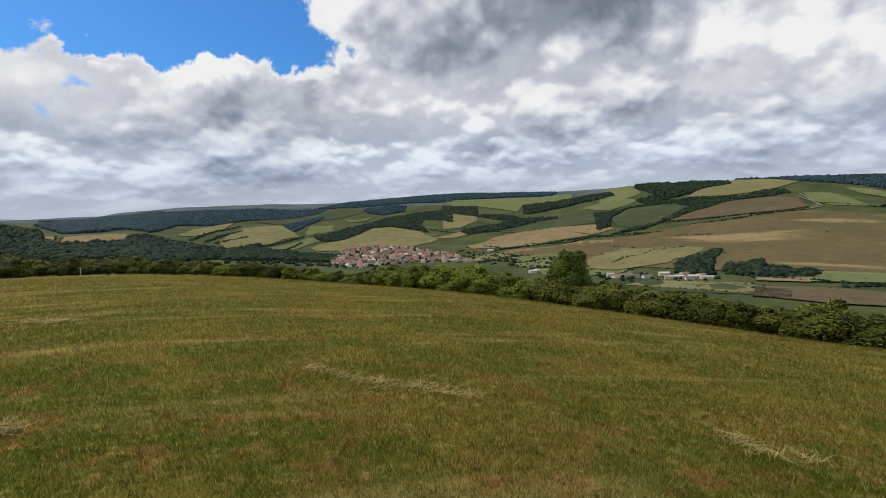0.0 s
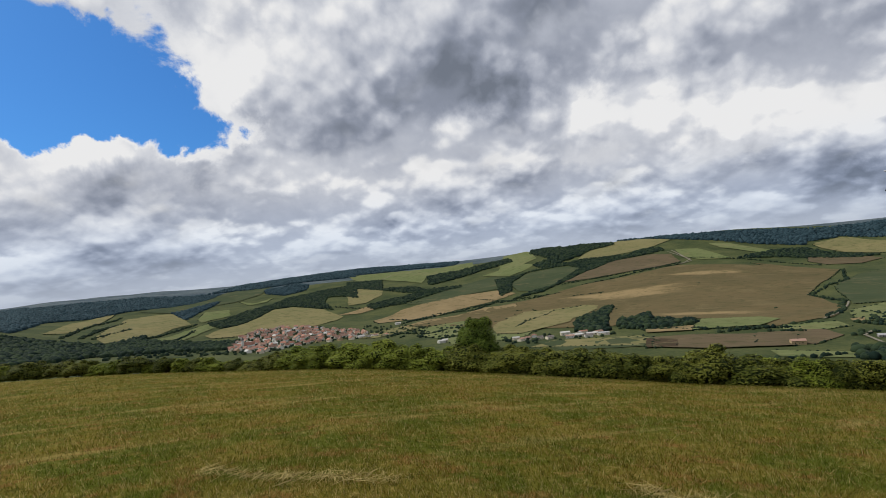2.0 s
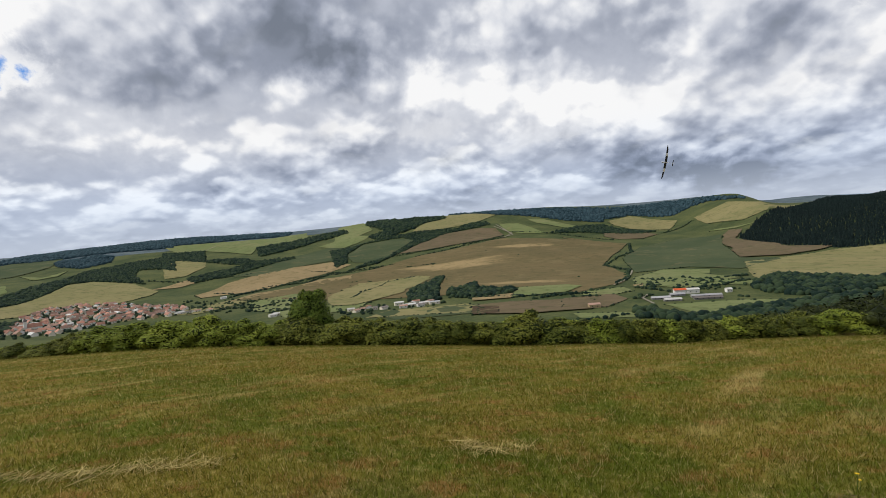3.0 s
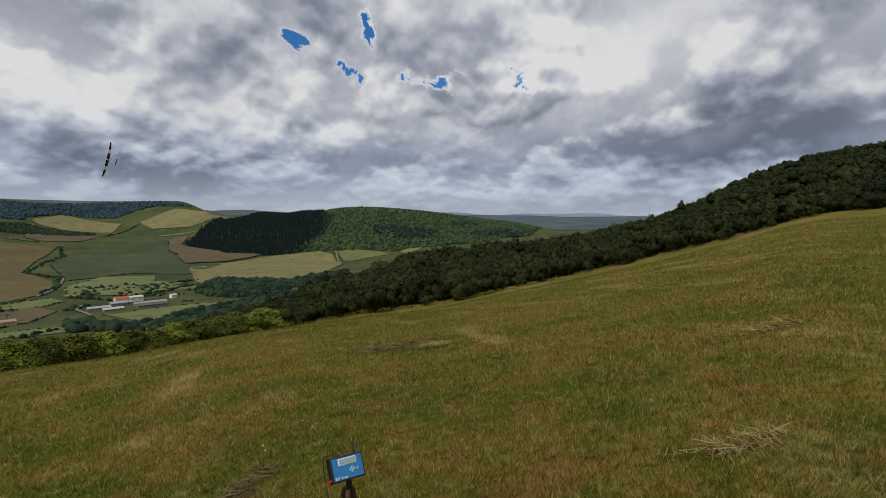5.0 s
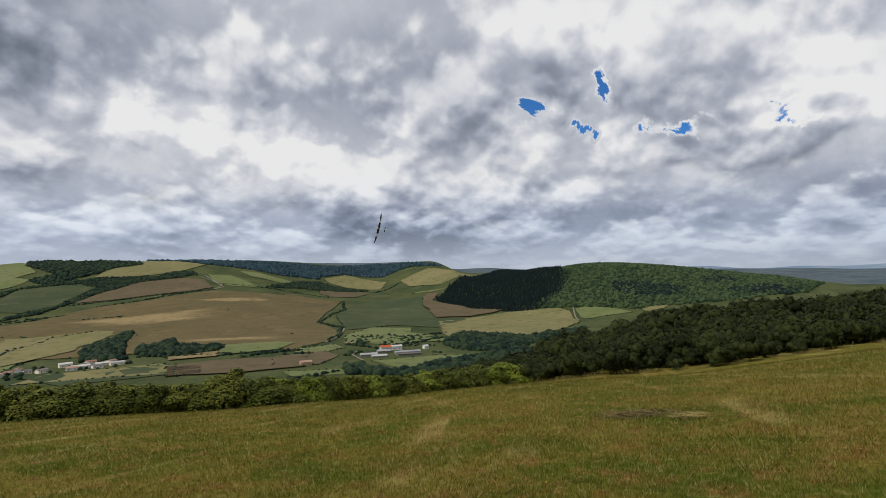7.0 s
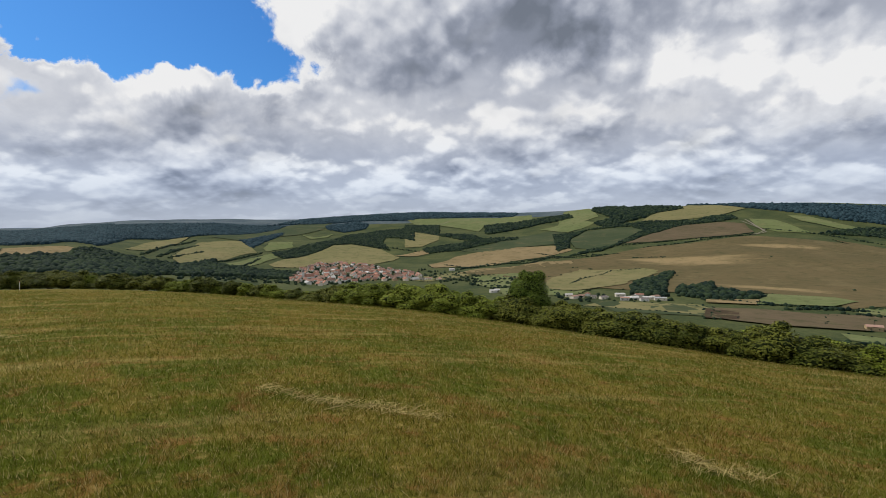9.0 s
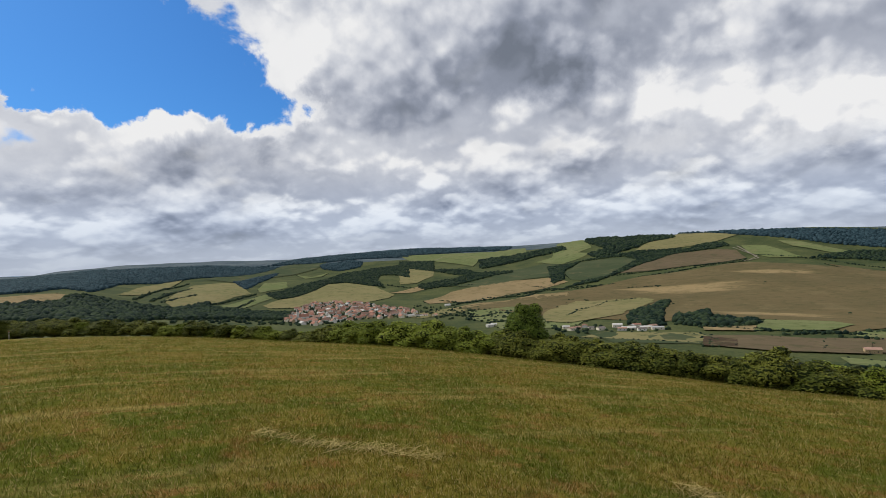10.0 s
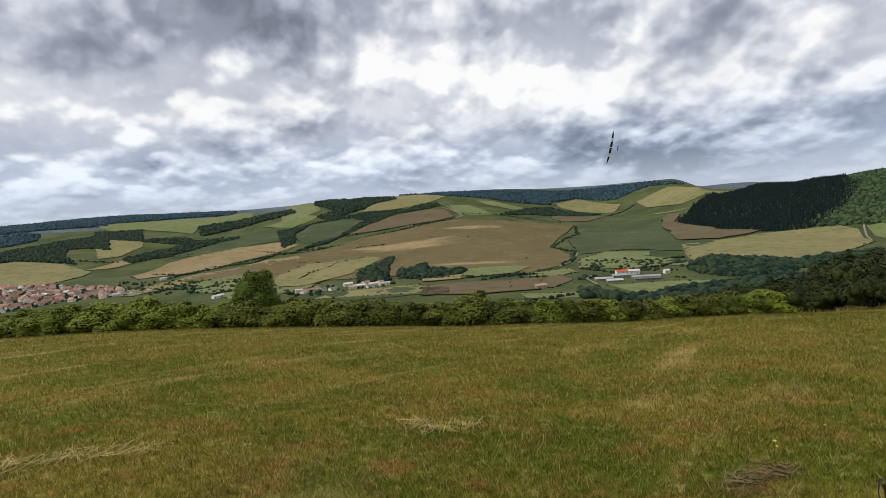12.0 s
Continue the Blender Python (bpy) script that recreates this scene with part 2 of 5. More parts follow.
def meadow_material(blades=False):
    """Mown hay meadow near the camera, rough pasture and scrub ground beyond."""
    mat = bpy.data.materials.new("grass_blades" if blades else "meadow_grass")
    mat.use_nodes = True
    n = Nodes(mat.node_tree)
    place = n.node("ShaderNodeNewGeometry")
    at = place.outputs["Position"]
    turn = n.node("ShaderNodeVectorRotate")
    turn.rotation_type = "Z_AXIS"
    turn.inputs["Angle"].default_value = radians(-25)
    n.put(turn.inputs["Vector"], at)
    swath = n.noise(n.vec("MULTIPLY", turn.outputs[0], (0.10, 1.0, 1.0)), 0.55, 4.0, 0.6, 0.4)
    patch = n.noise(at, 0.30, 6.0, 0.68, 0.6)
    tuft = n.noise(at, 1.5, 6.0, 0.72)
    blade = n.noise(at, 26.0, 3.0, 0.7)
    clump = n.noise(at, 6.5, 4.0, 0.7, 0.3)
    green, olive, dry, rust = (0.082, 0.098, 0.011), (0.156, 0.126, 0.022), (0.350, 0.266, 0.096), (0.205, 0.102, 0.032)
    tint = n.mix(n.step(patch, 0.42, 0.58), green, olive)
    tint = n.mix(n.math("MULTIPLY", n.step(swath, 0.52, 0.68), 0.7), tint, dry)
    tint = n.mix(n.math("MULTIPLY", n.step(tuft, 0.50, 0.64), 0.7), tint, rust)
    tint = n.mix(n.math("MULTIPLY", n.step(clump, 0.54, 0.70), 0.6), tint, dry)
    tint = n.mix(n.math("MULTIPLY", n.step(clump, 0.47, 0.30), 0.8), tint, (0.024, 0.027, 0.003))
    if blades:
        chance = place.outputs["Random Per Island"]
        tint = n.mix(n.math("MULTIPLY", n.step(chance, 0.85, 0.94), 0.75), tint, (0.600, 0.480, 0.220))
        tint = n.mix(n.math("MULTIPLY", n.step(chance, 0.34, 0.28), 0.7), tint, (0.125, 0.165, 0.016))
        tint = n.mix(n.math("MULTIPLY", n.step(chance, 0.14, 0.10), 0.8), tint, (0.030, 0.042, 0.005))
    else:
        tint = n.mix(n.math("MULTIPLY", n.step(blade, 0.45, 0.75), 0.45), tint, (0.035, 0.045, 0.008))
    shader = n.node("ShaderNodeBsdfPrincipled")
    n.put(shader.inputs["Base Color"], tint)
    shader.inputs["Roughness"].default_value = 0.9
    shader.inputs["Specular IOR Level"].default_value = 0.02
    b = n.node("ShaderNodeBump")
    b.inputs["Strength"].default_value = 0.8
    b.inputs["Distance"].default_value = 0.06
    n.put(b.inputs["Height"], n.math("ADD", n.math("MULTIPLY", tuft, 1.0), n.math("MULTIPLY", blade, 0.5)))
    n.put(shader.inputs["Normal"], b.outputs[0])
    out = n.node("ShaderNodeOutputMaterial")
    result = shader.outputs[0]
    if blades:
        thin = n.node("ShaderNodeBsdfTranslucent")
        n.put(thin.inputs[0], tint)
        both = n.node("ShaderNodeMixShader")
        both.inputs[0].default_value = 0.5
        n.put(both.inputs[1], result)
        n.put(both.inputs[2], thin.outputs[0])
        result = both.outputs[0]
    n.put(out.inputs[0], result)
    return mat


MEADOW = meadow_material()
VALLEY = material("valley_pasture", (0.030, 0.046, 0.018), (0.085, 0.095, 0.036), 110.0, 6.0)
# blue of the distant haze painted into the ground colour
HAZED_GROUND = material("hazed_country", (0.036, 0.060, 0.078), (0.105, 0.130, 0.140), 190.0, 22.0)
CROPS = {
    # tan darkened for cloud shade on the slope, sunlit patches painted pale
    "tan": crop_material("sun_dappled_stubble", (0.118, 0.092, 0.046), (0.092, 0.078, 0.038), (0.140, 0.110, 0.056),
                         sunpatched=((800, 1400, 190, 95, 32), (700, 905, 120, 40, 38), (1150, 1500, 150, 40, 40))),
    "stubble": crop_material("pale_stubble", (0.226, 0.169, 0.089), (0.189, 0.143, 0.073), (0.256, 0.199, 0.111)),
    "straw": crop_material("dry_pasture", (0.182, 0.165, 0.075), (0.140, 0.140, 0.060), (0.215, 0.185, 0.095)),
    "lush": crop_material("green_pasture", (0.128, 0.152, 0.062), (0.158, 0.168, 0.078), (0.100, 0.130, 0.050)),
    # pasture green with cloud shade mixed into the colour
    "pasture": crop_material("shaded_pasture", (0.044, 0.062, 0.032), (0.066, 0.080, 0.042), (0.054, 0.068, 0.034)),
    "fallow": crop_material("fallow_soil", (0.113, 0.086, 0.054), (0.092, 0.075, 0.045), (0.128, 0.102, 0.062)),
    "earth": crop_material("ploughed_earth", (0.062, 0.042, 0.028), (0.051, 0.037, 0.025), (0.073, 0.051, 0.033)),
}
LEAF = material("hedge_leaves", (0.046, 0.060, 0.009), (0.140, 0.148, 0.024), 1.1, 0.18, 0.6, 0.0, 0.20, 0.22)
BRIGHT_LEAF = material("fresh_leaves", (0.085, 0.115, 0.012), (0.215, 0.250, 0.034), 1.1, 0.18, 0.6, 0.0, 0.15, 0.22)
# near-black green that paints the shade between the leaves
LEAF_CORE = material("inner_shade_leaves", (0.008, 0.013, 0.003), (0.020, 0.028, 0.006), 1.2, 0.2, 0.8)
TREE_LEAF = material("tree_leaves", (0.038, 0.068, 0.010), (0.112, 0.152, 0.022), 1.6, 0.25, 0.6, 0.0, 0.1, 0.3)
# woodland green, with a slight blue added for the air in between
WOOD_LEAF = material("woodland_leaves", (0.009, 0.020, 0.015), (0.030, 0.048, 0.024), 40.0, 2.0, 0.8, 0.0, 0.0, 0.5)
HILL_LEAF = material("beech_leaves", (0.018, 0.036, 0.018), (0.056, 0.082, 0.034), 60.0, 3.0, 0.8, 0.0, 0.0, 0.5)
# leaf green with the blue of distant haze painted in
HAZED_LEAF = material("hazed_leaves", (0.016, 0.036, 0.046), (0.034, 0.064, 0.078), 60.0, 3.0, 0.8, 0.0, 0.0, 0.4)
# conifer green darkened by a painted cloud shadow; also on the hill-wood shadow patches
SHADED_LEAF = material("cloud_shaded_leaves", (0.007, 0.014, 0.014), (0.014, 0.024, 0.022), 40.0, 2.0, 0.85, 0.0, 0.0, 0.4)
BARK = material("bark", (0.045, 0.034, 0.024), (0.085, 0.068, 0.048), 0.5, 0.05, 0.9)
GRAVEL = material("pale_track", (0.22, 0.20, 0.16), (0.16, 0.15, 0.11), 8.0, 0.5)


# ---- terrain: the shape of the hill, the valley and the far range, as profiles seen outwards from the hilltop ----
EYE = 1.7


def slopes(x, y):
    """Tangents that keep a curve through the knots free of overshoot."""
    h, d = np.diff(x, axis=-1), np.diff(y, axis=-1) / np.diff(x, axis=-1)
    m = np.zeros_like(y)
    a, b = d[..., :-1], d[..., 1:]
    m[..., 1:-1] = np.where(a * b > 0, 2 * a * b / np.where(a * b > 0, a + b, 1), 0)
    m[..., 0], m[..., -1] = d[..., 0], d[..., -1]
    return m


def curve(x, y, at):
    """A smooth curve through knots; x, y: (n,) or a row of knots for each value of at."""
    x, y, at = np.atleast_2d(np.asarray(x, float)), np.atleast_2d(np.asarray(y, float)), np.asarray(at, float)
    m = slopes(x, y)
    at = np.clip(at, x[:, 0], x[:, -1])
    i = np.clip((x < at[:, None]).sum(1) - 1, 0, x.shape[1] - 2)
    row = np.arange(len(at)) if len(x) > 1 else np.zeros(len(at), int)
    x0, x1, y0, y1 = x[row, i], x[row, i + 1], y[row, i], y[row, i + 1]
    h = x1 - x0
    u = (at - x0) / h
    return ((2 * u**3 - 3 * u**2 + 1) * y0 + (u**3 - 2 * u**2 + u) * h * m[row, i]
            + (3 * u**2 - 2 * u**3) * y1 + (u**3 - u**2) * h * m[row, i + 1])


# bearing: distance and rise (degrees) of meadow edge, brow, near valley, far valley, mid slope, crest, backland
PROFILE = {
    -180: (100, 1.0, 200, 2.0, 500, 2.0, 800, 2.0, 1000, 1.8, 1250, 1.5, 4900, 0.2),
    -120: (110, -1.5, 220, -1.0, 500, -1.0, 800, -0.5, 1000, 0.5, 1250, 0.9, 4900, 0.0),
    -60: (112, -3.6, 250, -4.8, 500, -5.2, 800, -4.5, 1000, -1.5, 1250, 0.8, 4900, -0.3),
    -44: (110, -4.9, 260, -5.8, 500, -5.7, 800, -4.0, 1000, -1.3, 1200, 0.5, 4900, -0.3),
    -38: (105, -5.18, 260, -6.2, 560, -5.8, 900, -4.0, 1200, -2.2, 1500, -1.2, 4900, -0.25),
    -31: (97, -5.7, 250, -7.0, 620, -5.9, 1000, -3.8, 1450, -1.9, 4300, 0.1, 4900, -0.1),
    -22: (88, -6.72, 220, -8.0, 700, -6.3, 1200, -4.4, 1800, -2.5, 4200, 0.42, 4900, 0.2),
    -10: (75, -8.42, 200, -10.0, 800, -8.0, 1700, -4.6, 2400, -2.0, 4000, 0.3, 4900, -0.3),
    0: (62, -9.66, 180, -12.0, 800, -9.2, 1650, -4.9, 2400, -1.8, 3700, 0.72, 4900, -0.2),
    12: (57, -11.3, 170, -14.0, 750, -10.0, 1500, -5.3, 2400, -1.5, 3500, 0.7, 4900, -0.2),
    25: (51, -12.75, 160, -15.5, 700, -10.8, 1350, -5.8, 2200, -1.6, 3000, 1.15, 4900, -0.2),
    38: (50, -13.58, 160, -16.0, 680, -11.3, 1250, -6.2, 2100, -2.0, 3000, 1.1, 4900, -0.2),
    50: (53, -13.6, 160, -15.5, 650, -11.7, 1350, -5.7, 2300, -2.3, 3200, 0.75, 4900, -0.2),
    57: (57, -13.05, 155, -14.5, 650, -11.6, 1400, -5.5, 1900, -3.4, 2900, 0.9, 4900, -0.1),
    63: (60, -12.45, 150, -12.4, 650, -11.5, 1450, -5.4, 1700, -3.8, 1950, -1.6, 4900, 0.1),
    69: (63, -11.85, 150, -10.3, 650, -11.3, 1480, -5.3, 1700, -3.3, 2050, -0.3, 4900, -0.3),
    75: (66, -11.05, 180, -7.8, 650, -11.0, 1500, -5.2, 1700, -3.0, 2100, 0.3, 4900, -0.3),
    82: (70, -10.25, 230, -5.6, 650, -10.0, 1500, -5.0, 1750, -3.0, 2150, -0.1, 4900, -0.3),
    90: (76, -8.55, 260, -4.7, 650, -9.0, 1500, -4.8, 1800, -3.0, 2250, -0.9, 4900, -0.3),
    97: (80, -6.85, 260, -3.8, 700, -8.0, 1500, -4.8, 1900, -3.5, 2400, -1.7, 4900, -0.4),
    104: (85, -4.95, 230, -2.3, 700, -5.0, 1300, -4.5, 1900, -3.5, 2400, -1.5, 4900, -0.3),
    112: (90, -2.45, 210, 0.5, 420, 2.0, 800, 1.5, 1900, 0.0, 2400, -0.5, 4900, -0.3),
    121: (95, 0.25, 200, 2.8, 400, 4.9, 800, 4.0, 1900, 2.0, 2400, 1.0, 4900, 0.0),
    140: (100, 1.6, 200, 4.4, 400, 6.0, 800, 5.0, 1900, 3.0, 2400, 1.5, 4900, 0.2),
    180: (100, 1.0, 200, 2.0, 500, 2.0, 800, 2.0, 1000, 1.8, 1250, 1.5, 4900, 0.2),
}
BEARINGS = np.array(sorted(PROFILE), float)
KNOTS = np.array([PROFILE[b] for b in sorted(PROFILE)], float)


def height(x, y):
    """Ground height at places in the plan."""
    x, y = np.atleast_1d(np.asarray(x, float)), np.atleast_1d(np.asarray(y, float))
    r, az = np.hypot(x, y), np.degrees(np.arctan2(x, y))
    k = np.stack([curve(BEARINGS, KNOTS[:, i], az) for i in range(KNOTS.shape[1])], 1)
    far, rise = k[:, 0::2], k[:, 1::2]
    z = EYE + far * np.tan(np.radians(rise))
    # the meadow is a little domed: gentler at the feet than at its edge
    mid = 0.45 * z[:, :1]
    far = np.concatenate([np.zeros((len(r), 1)), 0.5 * far[:, :1], far], 1)
    z = np.concatenate([np.zeros((len(r), 1)), mid, z], 1)
    low = curve(far, z, r)
    swell = np.clip((r - 300) / 900, 0, 1)
    return low + swell * (3.0 * np.sin(x / 143.0 + 1) * np.sin(y / 171.0) + 1.6 * np.sin(x / 61.0 + y / 83.0))


def edge(az):
    """How far the meadow reaches at a bearing."""
    return float(curve(BEARINGS, KNOTS[:, 0], np.array([az]))[0])


# ---- building helpers ----
def mesh_from(name, verts, faces, smooth=False):
    """A mesh from arrays: verts (n, 3), faces (m, 3) or (m, 4)."""
    me = bpy.data.meshes.new(name)
    verts, faces = np.asarray(verts, np.float32), np.asarray(faces, np.int32)
    k = faces.shape[1]
    me.vertices.add(len(verts))
    me.vertices.foreach_set("co", verts.ravel())
    me.loops.add(faces.size)
    me.loops.foreach_set("vertex_index", faces.ravel())
    me.polygons.add(len(faces))
    me.polygons.foreach_set("loop_start", np.arange(len(faces), dtype=np.int32) * k)
    me.polygons.foreach_set("loop_total", np.full(len(faces), k, np.int32))
    me.polygons.foreach_set("use_smooth", np.full(len(faces), smooth))
    me.update(calc_edges=True)
    me.validate()
    return me


def mesh_object(name, me, mat, parent=None, label=""):
    ob = new(name, me)
    if mat and not me.materials:
        me.materials.append(mat)
    if parent:
        ob.parent = parent
    if label:
        tagged(ob, label)
    return ob


def part(name, bm, mat, parent=None, label=""):
    me = bpy.data.meshes.new(name)
    bm.to_mesh(me)
    bm.free()
    return mesh_object(name, me, mat, parent, label)


def ground_at(x, y):
    return float(height(x, y)[0])


def inside(poly, x, y):
    """Which of the points lie in a polygon of the plan."""
    hit = np.zeros(len(x), bool)
    for (x0, y0), (x1, y1) in zip(poly, poly[1:] + poly[:1]):
        cross = (y0 > y) != (y1 > y)
        hit ^= cross & (x < (x1 - x0) * (y - y0) / (y1 - y0 if y1 != y0 else 1e-9) + x0)
    return hit


# ---- ground: one sheet from the feet to the horizon ----
def make_ground():
    az = np.radians(np.concatenate([np.arange(-180, -60, 4.0), np.arange(-60, 130, 0.5), np.arange(130, 180, 4.0)]))
    r = np.concatenate([np.linspace(0.6, 60, 60), np.geomspace(61, 4950, 190)])
    a, d = np.meshgrid(az, r)
    x, y = (d * np.sin(a)).ravel(), (d * np.cos(a)).ravel()
    z = height(x, y)
    nr, na = d.shape
    i, j = np.meshgrid(np.arange(nr - 1), np.arange(na), indexing="ij")
    k = (j + 1) % na
    quads = np.stack([i * na + j, i * na + k, (i + 1) * na + k, (i + 1) * na + j], -1).reshape(-1, 4)[:, ::-1]
    verts = np.concatenate([np.stack([x, y, z], 1), [[0, 0, 0]]])
    me = mesh_from("ground", verts, quads, True)
    bm = bmesh.new()
    bm.from_mesh(me)
    bm.verts.ensure_lookup_table()
    mid = bm.verts[len(verts) - 1]
    for j in range(na):
        bm.faces.new((mid, bm.verts[(j + 1) % na], bm.verts[j])).smooth = True
    bm.normal_update()
    bm.to_mesh(me)
    bm.free()
    me.materials.append(MEADOW)
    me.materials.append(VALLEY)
    me.materials.append(HAZED_GROUND)
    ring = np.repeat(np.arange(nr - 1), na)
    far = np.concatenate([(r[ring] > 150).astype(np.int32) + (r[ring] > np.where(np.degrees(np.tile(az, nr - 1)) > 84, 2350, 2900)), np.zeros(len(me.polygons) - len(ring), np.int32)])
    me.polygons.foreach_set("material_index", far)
    ob = new("ground", me)
    return tagged(ob, "mown hilltop meadow falling to a green farmed valley", "ground", kind="structure")


make_ground()


# ---- the valley: fields, woods, tree rows, tracks ----
def drape(name, poly, lift, cell):
    """A sheet with a polygon's outline that follows the ground."""
    bm = bmesh.new()
    face = bm.faces.new([bm.verts.new((x, y, 0)) for x, y in poly])
    if face.normal.z < 0 or sum(x0 * y1 - x1 * y0 for (x0, y0), (x1, y1) in zip(poly, poly[1:] + poly[:1])) < 0:
        bmesh.ops.reverse_faces(bm, faces=[face])
    bmesh.ops.triangulate(bm, faces=bm.faces[:])
    for axis in (0, 1):
        lo, hi = min(p[axis] for p in poly), max(p[axis] for p in poly)
        for s in np.arange(math.floor(lo / cell) * cell + cell, hi, cell):
            co, no = [0, 0, 0], [0, 0, 0]
            co[axis], no[axis] = s, 1
            bmesh.ops.bisect_plane(bm, geom=bm.verts[:] + bm.edges[:] + bm.faces[:], plane_co=co, plane_no=no)
    xy = np.array([v.co[:2] for v in bm.verts])
    z = height(xy[:, 0], xy[:, 1]) + lift * (0.25 + np.hypot(xy[:, 0], xy[:, 1]) * 0.0009)
    for v, h in zip(bm.verts, z):
        v.co.z = h
    for f in bm.faces:
        f.smooth = True
    me = bpy.data.meshes.new(name)
    bm.to_mesh(me)
    bm.free()
    return me


FIELD_WORDS = {
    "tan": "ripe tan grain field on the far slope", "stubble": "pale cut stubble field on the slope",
    "straw": "dry yellow-green pasture with faint mowing rows", "lush": "bright green pasture between dark tree rows",
    "pasture": "grazed pasture on the hillside, dark green with painted shade", "fallow": "grey-brown fallow field beside tree rows",
    "earth": "dark brown ploughed field in the valley",
}


BORDERS, border_rng = [], np.random.default_rng(21)


def field(crop, layer, *poly):
    poly = list(poly)
    # field edges wander a little
    outline = []
    for (x0, y0), (x1, y1) in zip(poly, poly[1:] + poly[:1]):
        long = math.hypot(x1 - x0, y1 - y0)
        steps = max(1, int(long / 22))
        for k in range(steps):
            x, y = x0 + (x1 - x0) * k / steps, y0 + (y1 - y0) * k / steps
            sway = noise.noise(Vector((x / 45.0, y / 45.0, 1.7))) * min(long * 0.05, 5.0 * layer**2) if k else 0.0
            outline.append((x - (y1 - y0) / max(long, 1) * sway, y + (x1 - x0) / max(long, 1) * sway))
    me = drape("field", outline, layer, 45.0)
    ob = mesh_object("field", me, CROPS[crop])
    tagged(ob, FIELD_WORDS[crop], "field", "fields of the valley", "structure")
    for (x0, y0), (x1, y1) in zip(poly, poly[1:] + poly[:1]):
        long = math.hypot(x1 - x0, y1 - y0)
        if long > 25 and border_rng.random() < 0.55 and math.hypot(x0, y0) < 2900:
            k = np.arange(0, 1, 7.0 / long)
            k = k[border_rng.random(len(k)) < border_rng.uniform(0.3, 0.9)]
            BORDERS.append(np.stack([x0 + (x1 - x0) * k, y0 + (y1 - y0) * k], 1) + border_rng.normal(scale=1.5, size=(len(k), 2)))


def lump(seed, detail=1, flat=0.85, rough=0.32):
    """A closed, uneven crown of unit size."""
    bm = bmesh.new()
    bmesh.ops.create_icosphere(bm, subdivisions=detail, radius=1)
    for v in bm.verts:
        k = 1 + rough * (noise.noise(v.co * 1.7 + Vector((seed * 7.3, 0, 0))) + 0.5 * noise.noise(v.co * 3.9 + Vector((0, seed * 3.1, 0))))
        v.co = Vector((v.co.x * k, v.co.y * k, max(v.co.z * k * flat, -0.45)))
    verts = np.array([v.co[:] for v in bm.verts])
    faces = np.array([[v.index for v in f.verts] for f in bm.faces])
    bm.free()
    return verts, faces


def dome(seed):
    """The upper part of a crown, for trees in a closed wood or far off."""
    v, f = lump(seed, 1)
    f = f[v[f][:, :, 2].max(1) > -0.1]
    kept = np.unique(f)
    return v[kept], np.searchsorted(kept, f)


LUMPS = {"broad": [lump(s, 2) for s in range(5)], "far": [dome(s + 20) for s in range(5)]}


def spire(seed):
    """A ragged conifer of unit size: three stacked skirts."""
    rng = np.random.default_rng(seed)
    verts, faces = [], []
    for level, (low, high, wide) in enumerate(((-0.3, 0.9, 0.75), (0.4, 1.5, 0.55), (1.0, 2.1, 0.36))):
        base = len(verts)
        for k in range(7):
            a = k * 2 * math.pi / 7 + level
            w = wide * rng.uniform(0.75, 1.15)
            verts.append((w * math.cos(a), w * math.sin(a), low + rng.uniform(-0.1, 0.1)))
        verts.append((0, 0, high))
        faces += [(base + k, base + (k + 1) % 7, base + 7) for k in range(7)]
    return np.array(verts), np.array(faces)


SPIRES = [spire(s) for s in range(4)]


def crowns(name, places, sizes, shapes, mat, rng, lift=0.35):
    """Many tree crowns joined into one mesh."""
    allv, allf, base = [], [], 0
    z = height(places[:, 0], places[:, 1])
    for (x, y), h, s in zip(places, z, sizes):
        v, f = shapes[rng.integers(len(shapes))]
        a = rng.uniform(0, 6.283)
        c, q = math.cos(a), math.sin(a)
        tall = s * rng.uniform(0.8, 1.25)
        w = np.stack([(v[:, 0] * c - v[:, 1] * q) * s + x, (v[:, 0] * q + v[:, 1] * c) * s + y, v[:, 2] * tall + h + lift * s], 1)
        allv.append(w)
        allf.append(f + base)
        base += len(v)
    me = mesh_from(name, np.concatenate(allv), np.concatenate(allf), shapes is not SPIRES)
    return mesh_object(name, me, mat)


wood_rng = np.random.default_rng(7)


